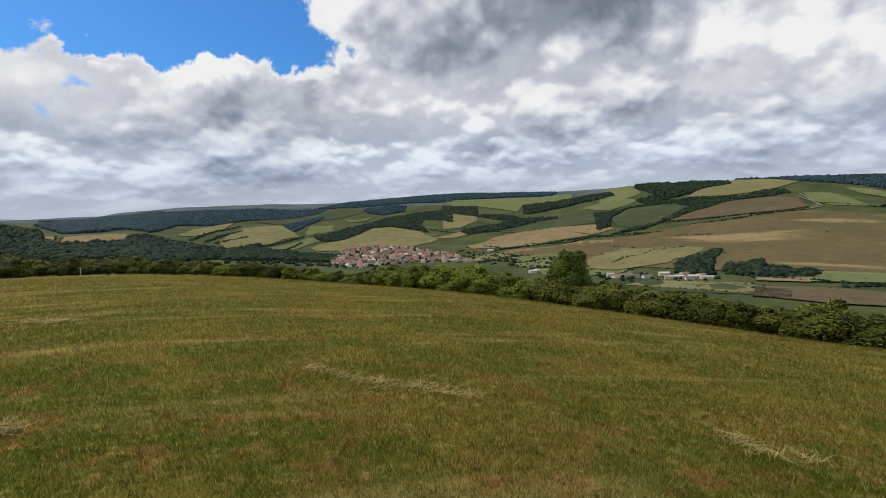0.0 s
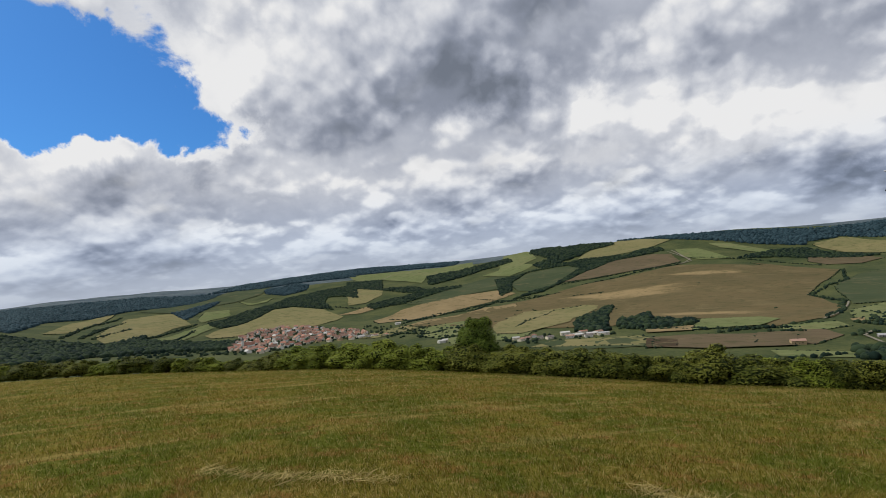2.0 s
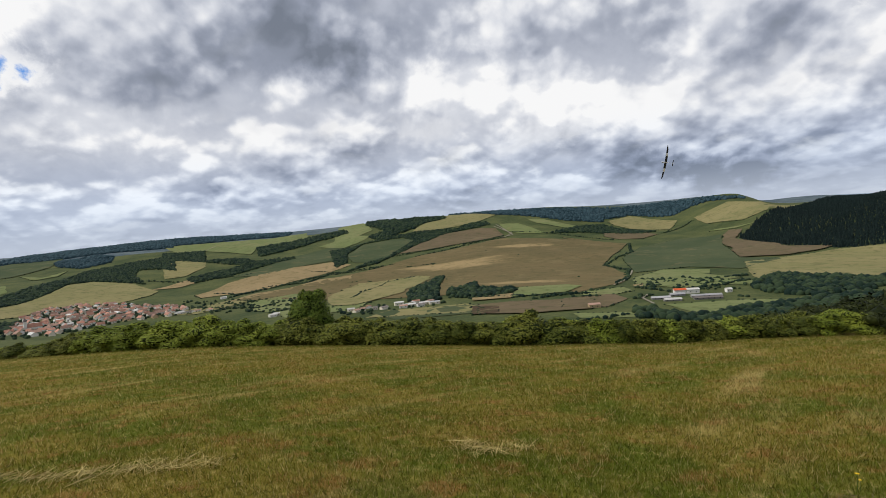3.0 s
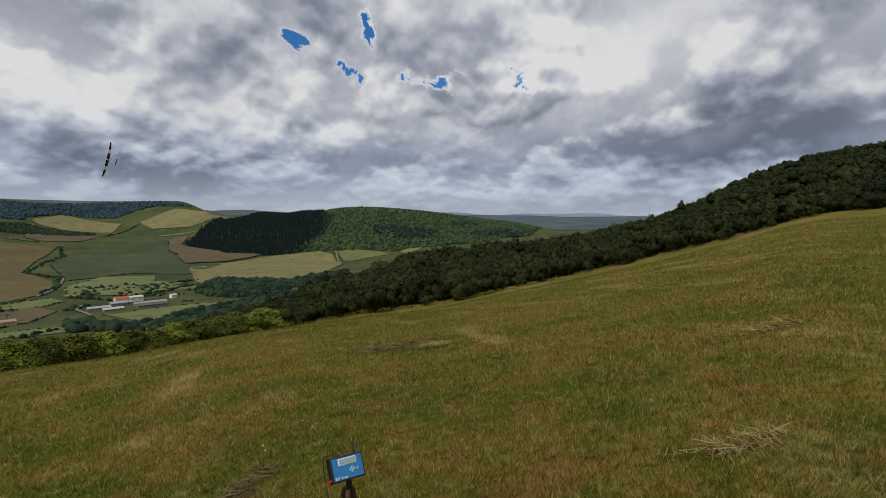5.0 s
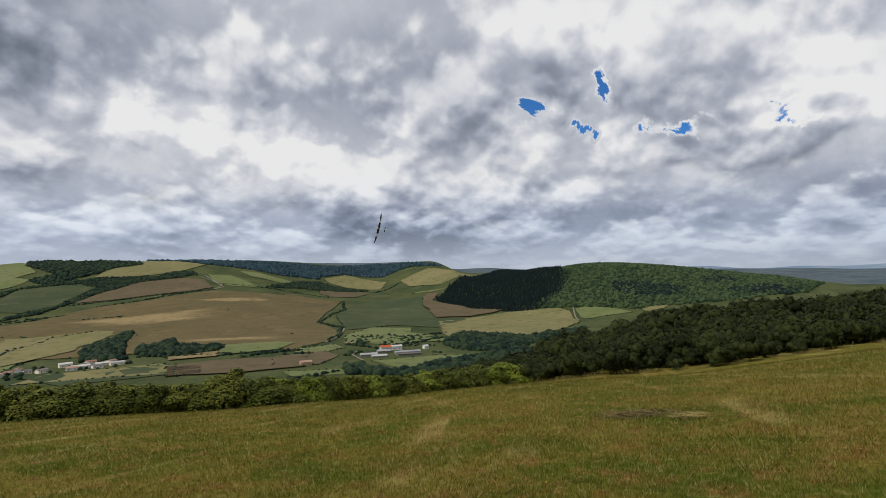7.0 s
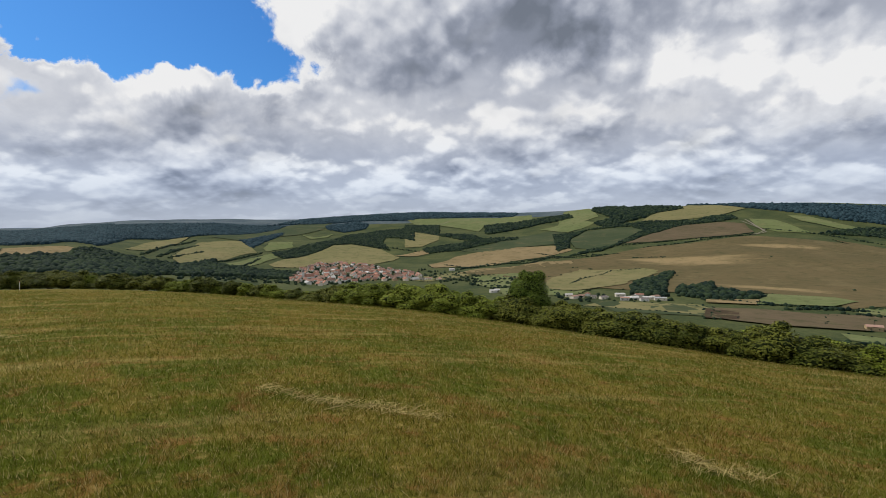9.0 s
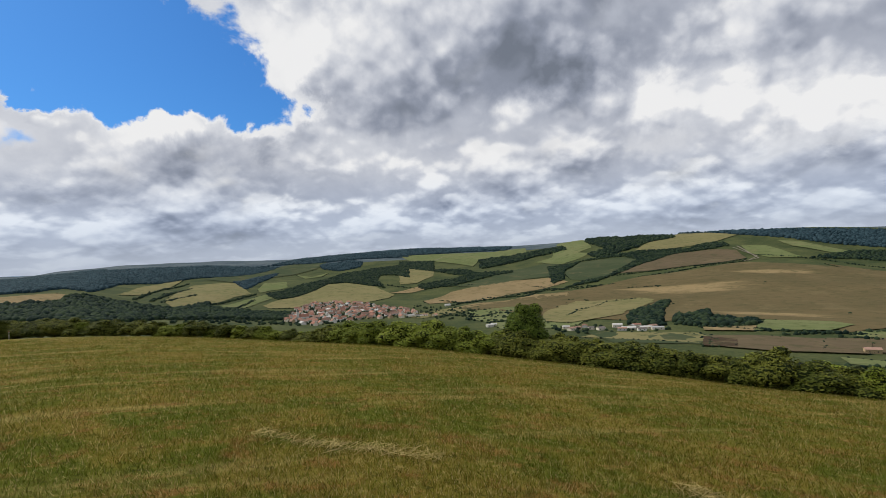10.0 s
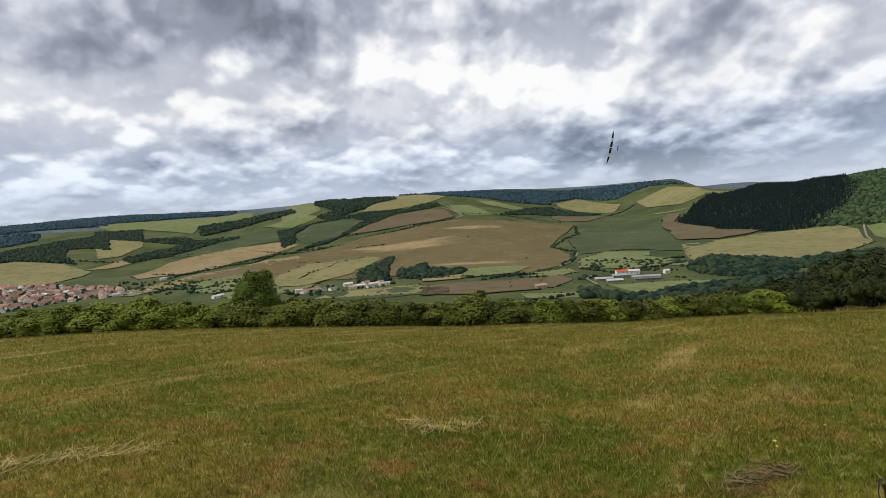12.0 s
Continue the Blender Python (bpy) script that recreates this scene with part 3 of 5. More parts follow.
def wood(sort, *poly):
    """A wood: crowns at an uneven spacing over a polygon of the plan."""
    poly = list(poly)
    xs, ys = [p[0] for p in poly], [p[1] for p in poly]
    far = math.hypot(sum(xs) / len(xs), sum(ys) / len(ys))
    gap = 7.0 if sort == "conifer" else 9.0 if far < 1200 else 8.6 if far < 2600 else 12.0
    gx, gy = np.meshgrid(np.arange(min(xs), max(xs), gap), np.arange(min(ys), max(ys), gap))
    gx = gx.ravel() + wood_rng.uniform(-0.45, 0.45, gx.size) * gap
    gy = gy.ravel() + wood_rng.uniform(-0.45, 0.45, gy.size) * gap
    keep = inside(poly, gx, gy)
    if sort == "sparse":
        keep &= wood_rng.random(len(gx)) < 0.2
    if not keep.any():
        return
    places = np.stack([gx[keep], gy[keep]], 1)
    sizes = gap * wood_rng.uniform(0.45, 0.85, len(places)) * (0.6 if sort == "sparse" else 1.0)
    if sort == "conifer":
        ob = crowns("conifer_wood", places, sizes, SPIRES, SHADED_LEAF, wood_rng)
        tagged(ob, "dense conifer plantation covering the hill flank, darkened for cloud shadow", "wood", kind="stuff")
    elif sort == "sparse":
        ob = crowns("scattered_trees", places, sizes, LUMPS["far"], WOOD_LEAF, wood_rng)
        tagged(ob, "scattered garden and meadow trees on the valley floor", "trees", "trees of the valley floor", "stuff")
    elif sort == "dark":
        # a cloud shadow on the hill wood, made of added dark crowns
        ob = crowns("wood", places, sizes * 1.12, LUMPS["far"], SHADED_LEAF, wood_rng)
        tagged(ob, "hill wood crowns coloured dark for a cloud shadow", "wood", "woods of the valley", "stuff")
    else:
        # far woods take the leaf colour that has haze in it
        leaf = {"far": HAZED_LEAF, "hill": HILL_LEAF}.get(sort, WOOD_LEAF)
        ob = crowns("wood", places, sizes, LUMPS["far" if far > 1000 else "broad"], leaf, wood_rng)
        tagged(ob, "dense dark green broadleaf wood on the slope", "wood", "woods of the valley", "stuff")


def row(wide, *line):
    """An uneven row of trees and shrubs along a line of the plan."""
    places, sizes = [], []
    for (x0, y0), (x1, y1) in zip(line, line[1:]):
        long = math.hypot(x1 - x0, y1 - y0)
        for s in np.arange(0, long, 5.5):
            if wood_rng.random() < 0.12:
                continue
            side = wood_rng.normal(0, wide * 0.3)
            k = s / long
            places.append((x0 + (x1 - x0) * k - (y1 - y0) / long * side, y0 + (y1 - y0) * k + (x1 - x0) / long * side))
            sizes.append(wood_rng.uniform(1.8, 4.6))
    if places:
        ob = crowns("tree_row", np.array(places), np.array(sizes), LUMPS["far"], WOOD_LEAF, wood_rng)
        tagged(ob, "uneven dark green row of trees between fields", "tree row", "tree rows of the valley", "stuff")


def lone_trees(*places):
    """Single bushes standing in the fields."""
    for x, y in places:
        m = int(wood_rng.integers(2, 4))
        near = np.array([(x, y)] * m) + wood_rng.normal(scale=1.6, size=(m, 2))
        ob = crowns("field_bush", near, wood_rng.uniform(2.0, 3.6, m), LUMPS["far"], WOOD_LEAF, wood_rng)
        tagged(ob, "single dark green bush standing in a field", "bush", "bushes in the fields")


def road(wide, *line):
    """A pale farm track draped on the ground."""
    pts = []
    for (x0, y0), (x1, y1) in zip(line, line[1:]):
        steps = max(2, int(math.hypot(x1 - x0, y1 - y0) / 20))
        pts += [(x0 + (x1 - x0) * k / steps, y0 + (y1 - y0) * k / steps) for k in range(steps)]
    pts.append(line[-1])
    pts = np.array(pts, float)
    way = np.gradient(pts, axis=0)
    way /= np.linalg.norm(way, axis=1, keepdims=True)
    side = np.stack([-way[:, 1], way[:, 0]], 1) * wide / 2
    both = np.concatenate([pts + side, pts - side])
    z = height(both[:, 0], both[:, 1]) + 2.2 * (0.25 + np.hypot(both[:, 0], both[:, 1]) * 0.0006)
    k = len(pts)
    quads = [(i + k, i + k + 1, i + 1, i) for i in range(k - 1)]
    ob = mesh_object("track", mesh_from("track", np.column_stack([both, z]), quads), GRAVEL)
    tagged(ob, "pale winding gravel farm track", "track", "tracks of the valley", "structure")




def make_borders():
    """Shrubs along the field edges."""
    places = np.concatenate(BORDERS)
    ob = crowns("field_hedge", places, border_rng.uniform(1.0, 2.6, len(places)), LUMPS["far"], WOOD_LEAF, border_rng)
    tagged(ob, "low broken hedges along the field edges", "hedge", kind="stuff")


field("tan", 1, (135, 1346), (345, 1546), (526, 1597), (818, 1693), (1201, 1740), (1361, 1509), (1380, 1597), (1428, 1311), (1037, 1036), (998, 996), (895, 823), (751, 710), (620, 697), (679, 761), (612, 853), (561, 921), (469, 902), (338, 1043), (241, 1232))
field("lush", 1, (-764, 795), (-802, 900), (-1168, 1435), (-829, 1002), (-731, 808), (-733, 762))
field("lush", 1, (-996, 1040), (-1012, 1123), (-1457, 1649), (-786, 819))
field("lush", 1, (-648, 670), (-662, 797), (-637, 761), (-632, 654))
field("straw", 1, (1581, 308), (1629, 270), (1678, 232), (1604, 253), (1561, 291))
field("lush", 1, (618, 507), (696, 450), (736, 403), (625, 415), (580, 418))
field("lush", 1, (494, 558), (550, 489), (527, 467), (502, 490), (477, 525))
field("lush", 1, (814, 739), (964, 699), (915, 582), (756, 572), (741, 664))
field("straw", 1, (1813, 1767), (2009, 1789), (1981, 1531), (1833, 1454), (1789, 1595), (1792, 1709))
field("earth", 2, (437, 732), (466, 697), (429, 642), (393, 660))
field("straw", 2, (316, 1141), (474, 1394), (515, 1364), (628, 1336), (642, 1284), (445, 1029), (315, 964), (281, 1007))
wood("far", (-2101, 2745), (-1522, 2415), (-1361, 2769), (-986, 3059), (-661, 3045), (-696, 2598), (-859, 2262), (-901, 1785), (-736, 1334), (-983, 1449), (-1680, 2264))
wood("broad", (-726, 755), (-1038, 1275), (-917, 1196), (-754, 996), (-692, 951), (-631, 1032), (-699, 1191), (-529, 1203), (-490, 1206), (-510, 1459), (-397, 1209), (-379, 681), (-602, 762), (-666, 690))
wood("hill", (1440, 681), (1499, 602), (1730, 593), (1862, 648), (2225, 701), (2026, 535), (2845, 396), (2294, 649), (2145, 195), (2253, -167), (1994, -104), (1750, 63), (1604, 300), (1581, 308), (1561, 413), (1540, 486), (1520, 521), (1493, 591))
row(8, (344, 1070), (537, 1333), (618, 1331))
row(10, (137, 1421), (267, 1624), (387, 1582), (476, 1677), (609, 1660), (705, 1630))
row(6, (795, 1695), (1021, 1745), (1239, 1770))
row(7, (486, 823), (616, 692))
row(8, (596, 670), (630, 638))
row(8, (-625, 1305), (-763, 1791), (-799, 2101))
row(8, (-595, 1320), (-683, 1691))
row(10, (-61, 2131), (59, 2007), (271, 1944))
row(8, (1324, 1834), (1431, 1654), (1497, 1429))
row(10, (1728, 1404), (1963, 1444))
row(12, (453, 513), (513, 494), (568, 415))
row(10, (748, 544), (858, 546), (932, 510))
row(7, (724, 649), (717, 573))
road(4, (135, 2440), (173, 2752), (247, 2884))
road(4, (1336, 2000), (1305, 1816), (1228, 1761))
road(4, (612, 519), (644, 568), (674, 583))
road(4, (1528, 490), (1342, 417))
field("fallow", 1, (777, 1823), (894, 1918), (1108, 2074), (1279, 2023), (1320, 1953), (1264, 1816), (1125, 1787), (887, 1806))
field("pasture", 1, (638, 2000), (777, 2194), (882, 2183), (950, 2150), (970, 2076), (809, 1894), (727, 1787), (637, 1756), (602, 1809))
field("lush", 1, (907, 2929), (1048, 2922), (999, 2700), (942, 2487), (843, 2454), (789, 2469), (701, 2377))
field("straw", 1, (1044, 2239), (1181, 2377), (1310, 2408), (1520, 2707), (1546, 2487), (1524, 2246), (1386, 2187), (1242, 2154), (1161, 2168), (1083, 2189))
field("lush", 1, (11, 3119), (306, 3053), (546, 2923), (739, 2996), (683, 2772), (533, 2701), (407, 2644), (353, 2474), (289, 2613), (188, 2786), (70, 2850))
field("pasture", 1, (213, 1948), (363, 2077), (515, 2244), (658, 2315), (702, 2215), (617, 2095), (568, 1930), (424, 1942), (286, 1874))
field("lush", 1, (633, 2412), (833, 2539), (886, 2381), (806, 2305), (707, 2231))
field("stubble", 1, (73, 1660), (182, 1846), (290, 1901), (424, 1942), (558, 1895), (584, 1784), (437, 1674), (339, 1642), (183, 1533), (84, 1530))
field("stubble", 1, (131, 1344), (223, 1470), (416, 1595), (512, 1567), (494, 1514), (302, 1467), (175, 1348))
field("straw", 1, (7, 2525), (92, 2618), (163, 2428), (151, 2264), (72, 2102), (4, 2104))
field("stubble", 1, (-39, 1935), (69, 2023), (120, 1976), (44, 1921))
field("lush", 1, (1391, 2032), (1447, 1957), (1409, 1773), (1404, 1697), (1324, 1775), (1317, 1884))
field("lush", 1, (1541, 2017), (1586, 1951), (1602, 1819), (1630, 1713), (1535, 1744), (1506, 1892))
field("straw", 1, (1834, 1784), (2001, 1808), (1975, 1603), (1829, 1499), (1782, 1613))
field("lush", 2, (533, 758), (610, 837), (685, 787), (687, 744), (623, 717), (570, 743))
field("fallow", 2, (449, 733), (505, 718), (574, 661), (594, 621), (536, 560), (452, 604), (404, 661))
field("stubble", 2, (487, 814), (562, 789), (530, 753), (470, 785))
field("fallow", 1, (1600, 1585), (1727, 1546), (1694, 1399), (1593, 1383), (1521, 1435), (1531, 1519))
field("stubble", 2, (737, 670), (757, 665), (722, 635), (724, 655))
field("lush", 1, (646, 698), (714, 671), (692, 630), (648, 631), (619, 670))
field("fallow", 1, (577, 674), (655, 638), (631, 585), (559, 556), (518, 606))
field("lush", 1, (854, 774), (982, 806), (1017, 715), (861, 607), (799, 637), (771, 689))
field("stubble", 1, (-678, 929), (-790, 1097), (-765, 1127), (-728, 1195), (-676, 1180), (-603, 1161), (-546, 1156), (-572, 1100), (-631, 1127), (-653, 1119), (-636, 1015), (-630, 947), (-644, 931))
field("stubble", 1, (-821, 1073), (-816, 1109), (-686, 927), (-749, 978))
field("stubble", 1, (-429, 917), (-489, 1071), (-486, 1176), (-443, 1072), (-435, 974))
field("straw", 1, (-581, 1357), (-638, 1551), (-759, 2006), (-725, 2095), (-638, 2268), (-587, 2166), (-555, 1967), (-501, 1843), (-520, 1708), (-491, 1368), (-514, 1245))
field("straw", 1, (-403, 1601), (-398, 1772), (-357, 1917), (-314, 2043), (-289, 2199), (-221, 2227), (-96, 2098), (-17, 1889), (-36, 1810), (-82, 1737), (-151, 1676), (-250, 1738), (-310, 1565), (-372, 1540))
field("lush", 1, (-527, 2021), (-566, 2268), (-481, 2328), (-443, 2139), (-482, 2011), (-490, 1914))
field("lush", 1, (-472, 1399), (-476, 1679), (-460, 1919), (-422, 1798), (-428, 1568), (-421, 1328))
field("lush", 1, (-500, 2634), (-411, 2522), (-342, 2619), (-357, 2518), (-428, 2459))
field("pasture", 1, (-802, 2252), (-788, 2811), (-614, 3164), (-422, 3253), (-426, 2806), (-557, 2571), (-672, 2218))
field("straw", 1, (-694, 1366), (-832, 1795), (-895, 2186), (-880, 2268), (-805, 1963), (-667, 1433))
field("straw", 1, (-1017, 2012), (-1063, 2298), (-1006, 2461), (-947, 2588), (-924, 2257), (-933, 1970))
field("fallow", 2, (1652, 1106), (1731, 1137), (1723, 1082), (1576, 1013), (1405, 765), (1437, 677), (1311, 715), (1241, 790), (1466, 982))
field("straw", 1, (1148, 723), (1292, 705), (1414, 657), (1459, 604), (1514, 533), (1505, 495), (1321, 405), (1199, 396), (1008, 394), (925, 456), (881, 531))
field("pasture", 1, (1135, 1060), (1379, 1215), (1612, 1233), (1682, 1131), (1466, 982), (1241, 790), (1268, 692), (1051, 663), (1038, 780), (923, 830))
field("lush", 1, (1526, 484), (1554, 456), (1563, 372), (1546, 327), (1479, 402), (1414, 417))
field("lush", 1, (1709, 1280), (1768, 1214), (1785, 1068), (1755, 1127), (1752, 1230))
field("straw", 1, (1990, 1457), (2134, 1398), (2066, 1233), (2574, 1254), (1929, 1045), (1837, 1152), (1862, 1306))
field("lush", 1, (761, 672), (840, 632), (880, 556), (927, 507), (851, 478), (806, 557), (754, 592))
wood("broad", (995, 2735), (1070, 2888), (1116, 2819), (1153, 2588), (1231, 2610), (1351, 2510), (1328, 2409), (1181, 2377), (1073, 2284), (974, 2263), (878, 2242), (873, 2375), (964, 2376))
wood("broad", (703, 2195), (821, 2238), (934, 2240), (1043, 2225), (1133, 2171), (1221, 2119), (1315, 2173), (1392, 2148), (1361, 2056), (1293, 2044), (1160, 2065), (1015, 2056), (970, 2076), (961, 2174), (893, 2210), (788, 2225), (650, 2037))
wood("broad", (526, 1666), (637, 1756), (722, 1775), (809, 1894), (957, 2049), (1015, 2056), (1108, 2074), (899, 1930), (771, 1808), (664, 1714), (595, 1700))
wood("broad", (640, 2222), (703, 2195), (588, 1831), (525, 1769))
row(9, (758, 1780), (881, 1793), (1116, 1773), (1257, 1806))
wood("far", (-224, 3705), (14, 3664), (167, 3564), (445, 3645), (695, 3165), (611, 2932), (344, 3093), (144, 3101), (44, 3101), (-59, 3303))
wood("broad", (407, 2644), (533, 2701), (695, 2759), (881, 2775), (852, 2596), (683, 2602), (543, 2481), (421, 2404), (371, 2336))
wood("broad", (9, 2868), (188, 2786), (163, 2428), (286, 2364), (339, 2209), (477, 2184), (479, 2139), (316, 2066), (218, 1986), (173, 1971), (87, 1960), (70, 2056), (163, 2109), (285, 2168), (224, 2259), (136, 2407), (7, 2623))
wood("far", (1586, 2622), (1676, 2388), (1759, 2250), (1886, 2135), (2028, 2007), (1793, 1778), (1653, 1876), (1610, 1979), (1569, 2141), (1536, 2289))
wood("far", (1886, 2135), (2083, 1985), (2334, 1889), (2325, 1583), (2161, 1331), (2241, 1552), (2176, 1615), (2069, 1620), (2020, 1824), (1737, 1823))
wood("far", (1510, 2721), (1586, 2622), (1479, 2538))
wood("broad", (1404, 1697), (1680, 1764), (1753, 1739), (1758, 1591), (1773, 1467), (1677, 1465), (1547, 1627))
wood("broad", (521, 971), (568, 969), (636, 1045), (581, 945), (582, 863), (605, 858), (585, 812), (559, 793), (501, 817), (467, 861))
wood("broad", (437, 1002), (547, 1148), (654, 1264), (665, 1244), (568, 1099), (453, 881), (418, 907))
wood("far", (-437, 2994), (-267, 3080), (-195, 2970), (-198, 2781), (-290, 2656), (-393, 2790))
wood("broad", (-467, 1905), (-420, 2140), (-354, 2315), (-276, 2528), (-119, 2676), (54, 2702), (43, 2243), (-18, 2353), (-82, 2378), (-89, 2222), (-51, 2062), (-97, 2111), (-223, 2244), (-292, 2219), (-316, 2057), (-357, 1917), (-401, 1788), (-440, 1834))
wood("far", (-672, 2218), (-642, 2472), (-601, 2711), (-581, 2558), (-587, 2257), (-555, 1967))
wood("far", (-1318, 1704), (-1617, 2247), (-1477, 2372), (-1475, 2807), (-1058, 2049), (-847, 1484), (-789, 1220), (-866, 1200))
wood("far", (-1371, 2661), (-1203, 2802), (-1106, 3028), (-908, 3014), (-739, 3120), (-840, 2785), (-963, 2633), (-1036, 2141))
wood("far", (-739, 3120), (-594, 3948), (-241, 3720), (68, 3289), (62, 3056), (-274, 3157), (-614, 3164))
wood("broad", (-808, 963), (-873, 1097), (-821, 1073), (-716, 935), (-666, 906), (-628, 937), (-631, 1007), (-647, 1109), (-607, 1079), (-549, 1126), (-476, 1019), (-402, 820), (-451, 784), (-523, 833), (-627, 852), (-643, 763))
wood("broad", (-720, 1235), (-628, 1209), (-535, 1201), (-544, 1165), (-616, 1185))
wood("broad", (-486, 1176), (-480, 1337), (-405, 1424), (-288, 1449), (-253, 1202), (-329, 1000), (-373, 898))
wood("conifer", (1594, 1009), (1800, 1077), (1953, 1058), (3396, 1565), (2162, 806), (1794, 584), (1630, 572), (1492, 580), (1430, 646), (1420, 773), (1537, 955))
# three cloud-shadow patches on the hill, set as dark crowns
wood("dark", (1957, 205), (2029, 104), (1969, 84), (1907, 172))
wood("dark", (1861, 107), (1979, 12), (2013, -94), (1900, -55), (1835, 80))
wood("dark", (1772, 456), (1826, 332), (1830, 221), (1731, 245), (1681, 379))
wood("broad", (838, 517), (986, 552), (963, 475), (953, 397), (1187, 351), (1036, 319), (857, 358), (774, 383), (772, 466))
wood("broad", (572, 516), (562, 424), (589, 408), (628, 398), (684, 394), (780, 365), (835, 348), (723, 276), (570, 314), (539, 374), (520, 470))
row(9, (1438, 1313), (1256, 1136), (1154, 1094), (1003, 1003), (953, 876), (850, 784), (739, 712))
row(8, (653, 688), (689, 687))
row(9, (722, 635), (763, 628))
row(12, (639, 573), (682, 582))
row(6, (441, 1800), (516, 1645), (694, 1636))
row(5, (694, 1545), (773, 1502))
row(7, (548, 715), (612, 704), (650, 665))
row(6, (883, 610), (986, 594))
row(10, (748, 564), (787, 498))
row(9, (125, 1643), (177, 1482), (258, 1582), (431, 1650), (539, 1649))
row(10, (118, 1216), (173, 1145), (265, 1224))
row(9, (-648, 1515), (-717, 1894))
row(9, (-570, 1330), (-611, 1657))
row(8, (-485, 1312), (-499, 1637), (-488, 1866))
row(7, (-433, 1417), (-456, 1708))
road(3.2, (720, 699), (782, 734), (910, 828), (942, 855))
road(5, (1365, 2017), (1288, 1784), (1217, 1763))
lone_trees((988, 1348), (640, 1192), (759, 1495), (749, 1514), (507, 1411), (996, 1546), (444, 1375), (715, 1526), (481, 1435), (189, 1372), (206, 1239), (200, 1341), (508, 1393), (472, 1441), (817, 892), (788, 676), (829, 612), (823, 600), (826, 558), (856, 541), (932, 441), (931, 425), (729, 467), (731, 457), (709, 434), (171, 1314), (352, 971), (439, 700), (339, 1213), (380, 1255))
wood("sparse", (39, 1524), (118, 1411), (194, 1305), (250, 1216), (290, 968), (306, 853), (194, 960), (148, 1082), (71, 1154), (26, 1165))
wood("sparse", (-443, 1072), (-278, 1400), (-197, 1264), (-164, 1047), (-278, 903), (-334, 805))
wood("sparse", (188, 1003), (274, 950), (347, 923), (453, 854), (417, 788), (307, 818), (237, 823), (174, 929))
wood("sparse", (848, 749), (891, 670), (864, 533), (789, 488), (748, 564), (733, 648))
wood("broad", (395, 902), (448, 955), (458, 916), (446, 857), (428, 856), (413, 880))
field("lush", 1, (148, 1116), (193, 1194), (241, 1176), (220, 1067), (171, 1038))
field("lush", 1, (164, 1266), (284, 1308), (278, 1167), (164, 1088))
field("straw", 1, (272, 784), (326, 824), (449, 770), (445, 728), (406, 680))
field("pasture", 1, (296, 836), (384, 801), (459, 746), (410, 669), (298, 721))
field("lush", 1, (176, 1023), (294, 1035), (348, 979), (297, 900), (177, 921))
field("straw", 1, (-26, 1220), (134, 1369), (169, 1300), (50, 1157))
make_borders()


# ---- hedge, tree and scrub round the meadow ----
def leafage(rng, lobes, count, leaf, droop=0.0):
    """Leaf sprays on the skins of several lobes (x, y, z, radius, squash): diamond blades turned outwards."""
    lobes = np.array(lobes, float)
    pick = rng.choice(len(lobes), count, p=lobes[:, 3] ** 2 / (lobes[:, 3] ** 2).sum())
    way = rng.normal(size=(count, 3))
    way[:, 2] = way[:, 2] * 0.9 + 0.25
    way /= np.linalg.norm(way, axis=1, keepdims=True)
    c, rad = lobes[pick, :3], lobes[pick, 3:4]
    ragged = 0.86 + 0.26 * rng.random((count, 1)) ** 2
    at = c + way * rad * ragged * np.column_stack([np.ones((count, 2)), lobes[pick, 4]])
    face = way + rng.normal(scale=0.55, size=(count, 3)) + (0, 0, 0.35)
    face /= np.linalg.norm(face, axis=1, keepdims=True)
    side = np.cross(face, rng.normal(size=(count, 3)))
    side /= np.linalg.norm(side, axis=1, keepdims=True)
    along = np.cross(face, side)
    s = leaf * rng.uniform(0.55, 1.3, (count, 1))
    at[:, 2] = np.maximum(at[:, 2], 0.05)
    v = np.stack([at - along * s, at + side * s * 0.55, at + along * s, at - side * s * 0.55], 1).reshape(-1, 3)
    return v, np.arange(count * 4).reshape(-1, 4)


def core(rng, lobes, shrink=0.86, detail=2):
    """The dark inside of a bush: lumps a little smaller than its lobes."""
    verts, faces, base = [], [], 0
    for x, y, z, r, q in lobes:
        v, f = lump(int(rng.integers(1000)), detail, 1.0, 0.25)
        v = v * r * shrink * (1, 1, q) + (x, y, z)
        verts.append(v)
        faces.append(f + base)
        base += len(v)
    v = np.concatenate(verts)
    v[:, 2] = np.maximum(v[:, 2], 0.0)
    return v, np.concatenate(faces)


def stem(bm, a, b, r0, r1, sides=7):
    """A tapered limb from a to b."""
    a, b = Vector(a), Vector(b)
    turn = (b - a).to_track_quat("Z", "Y").to_matrix()
    rings = []
    for p, r in ((a, r0), ((a + b) / 2 + Vector((r0, -r0, 0)) * 0.4, (r0 + r1) / 2), (b, r1)):
        rings.append([bm.verts.new(p + turn @ Vector((r * math.cos(k * 2 * math.pi / sides), r * math.sin(k * 2 * math.pi / sides), 0))) for k in range(sides)])
    for low, high in zip(rings, rings[1:]):
        for k in range(sides):
            bm.faces.new((low[k], low[(k + 1) % sides], high[(k + 1) % sides], high[k]))
    bm.faces.new(rings[-1])


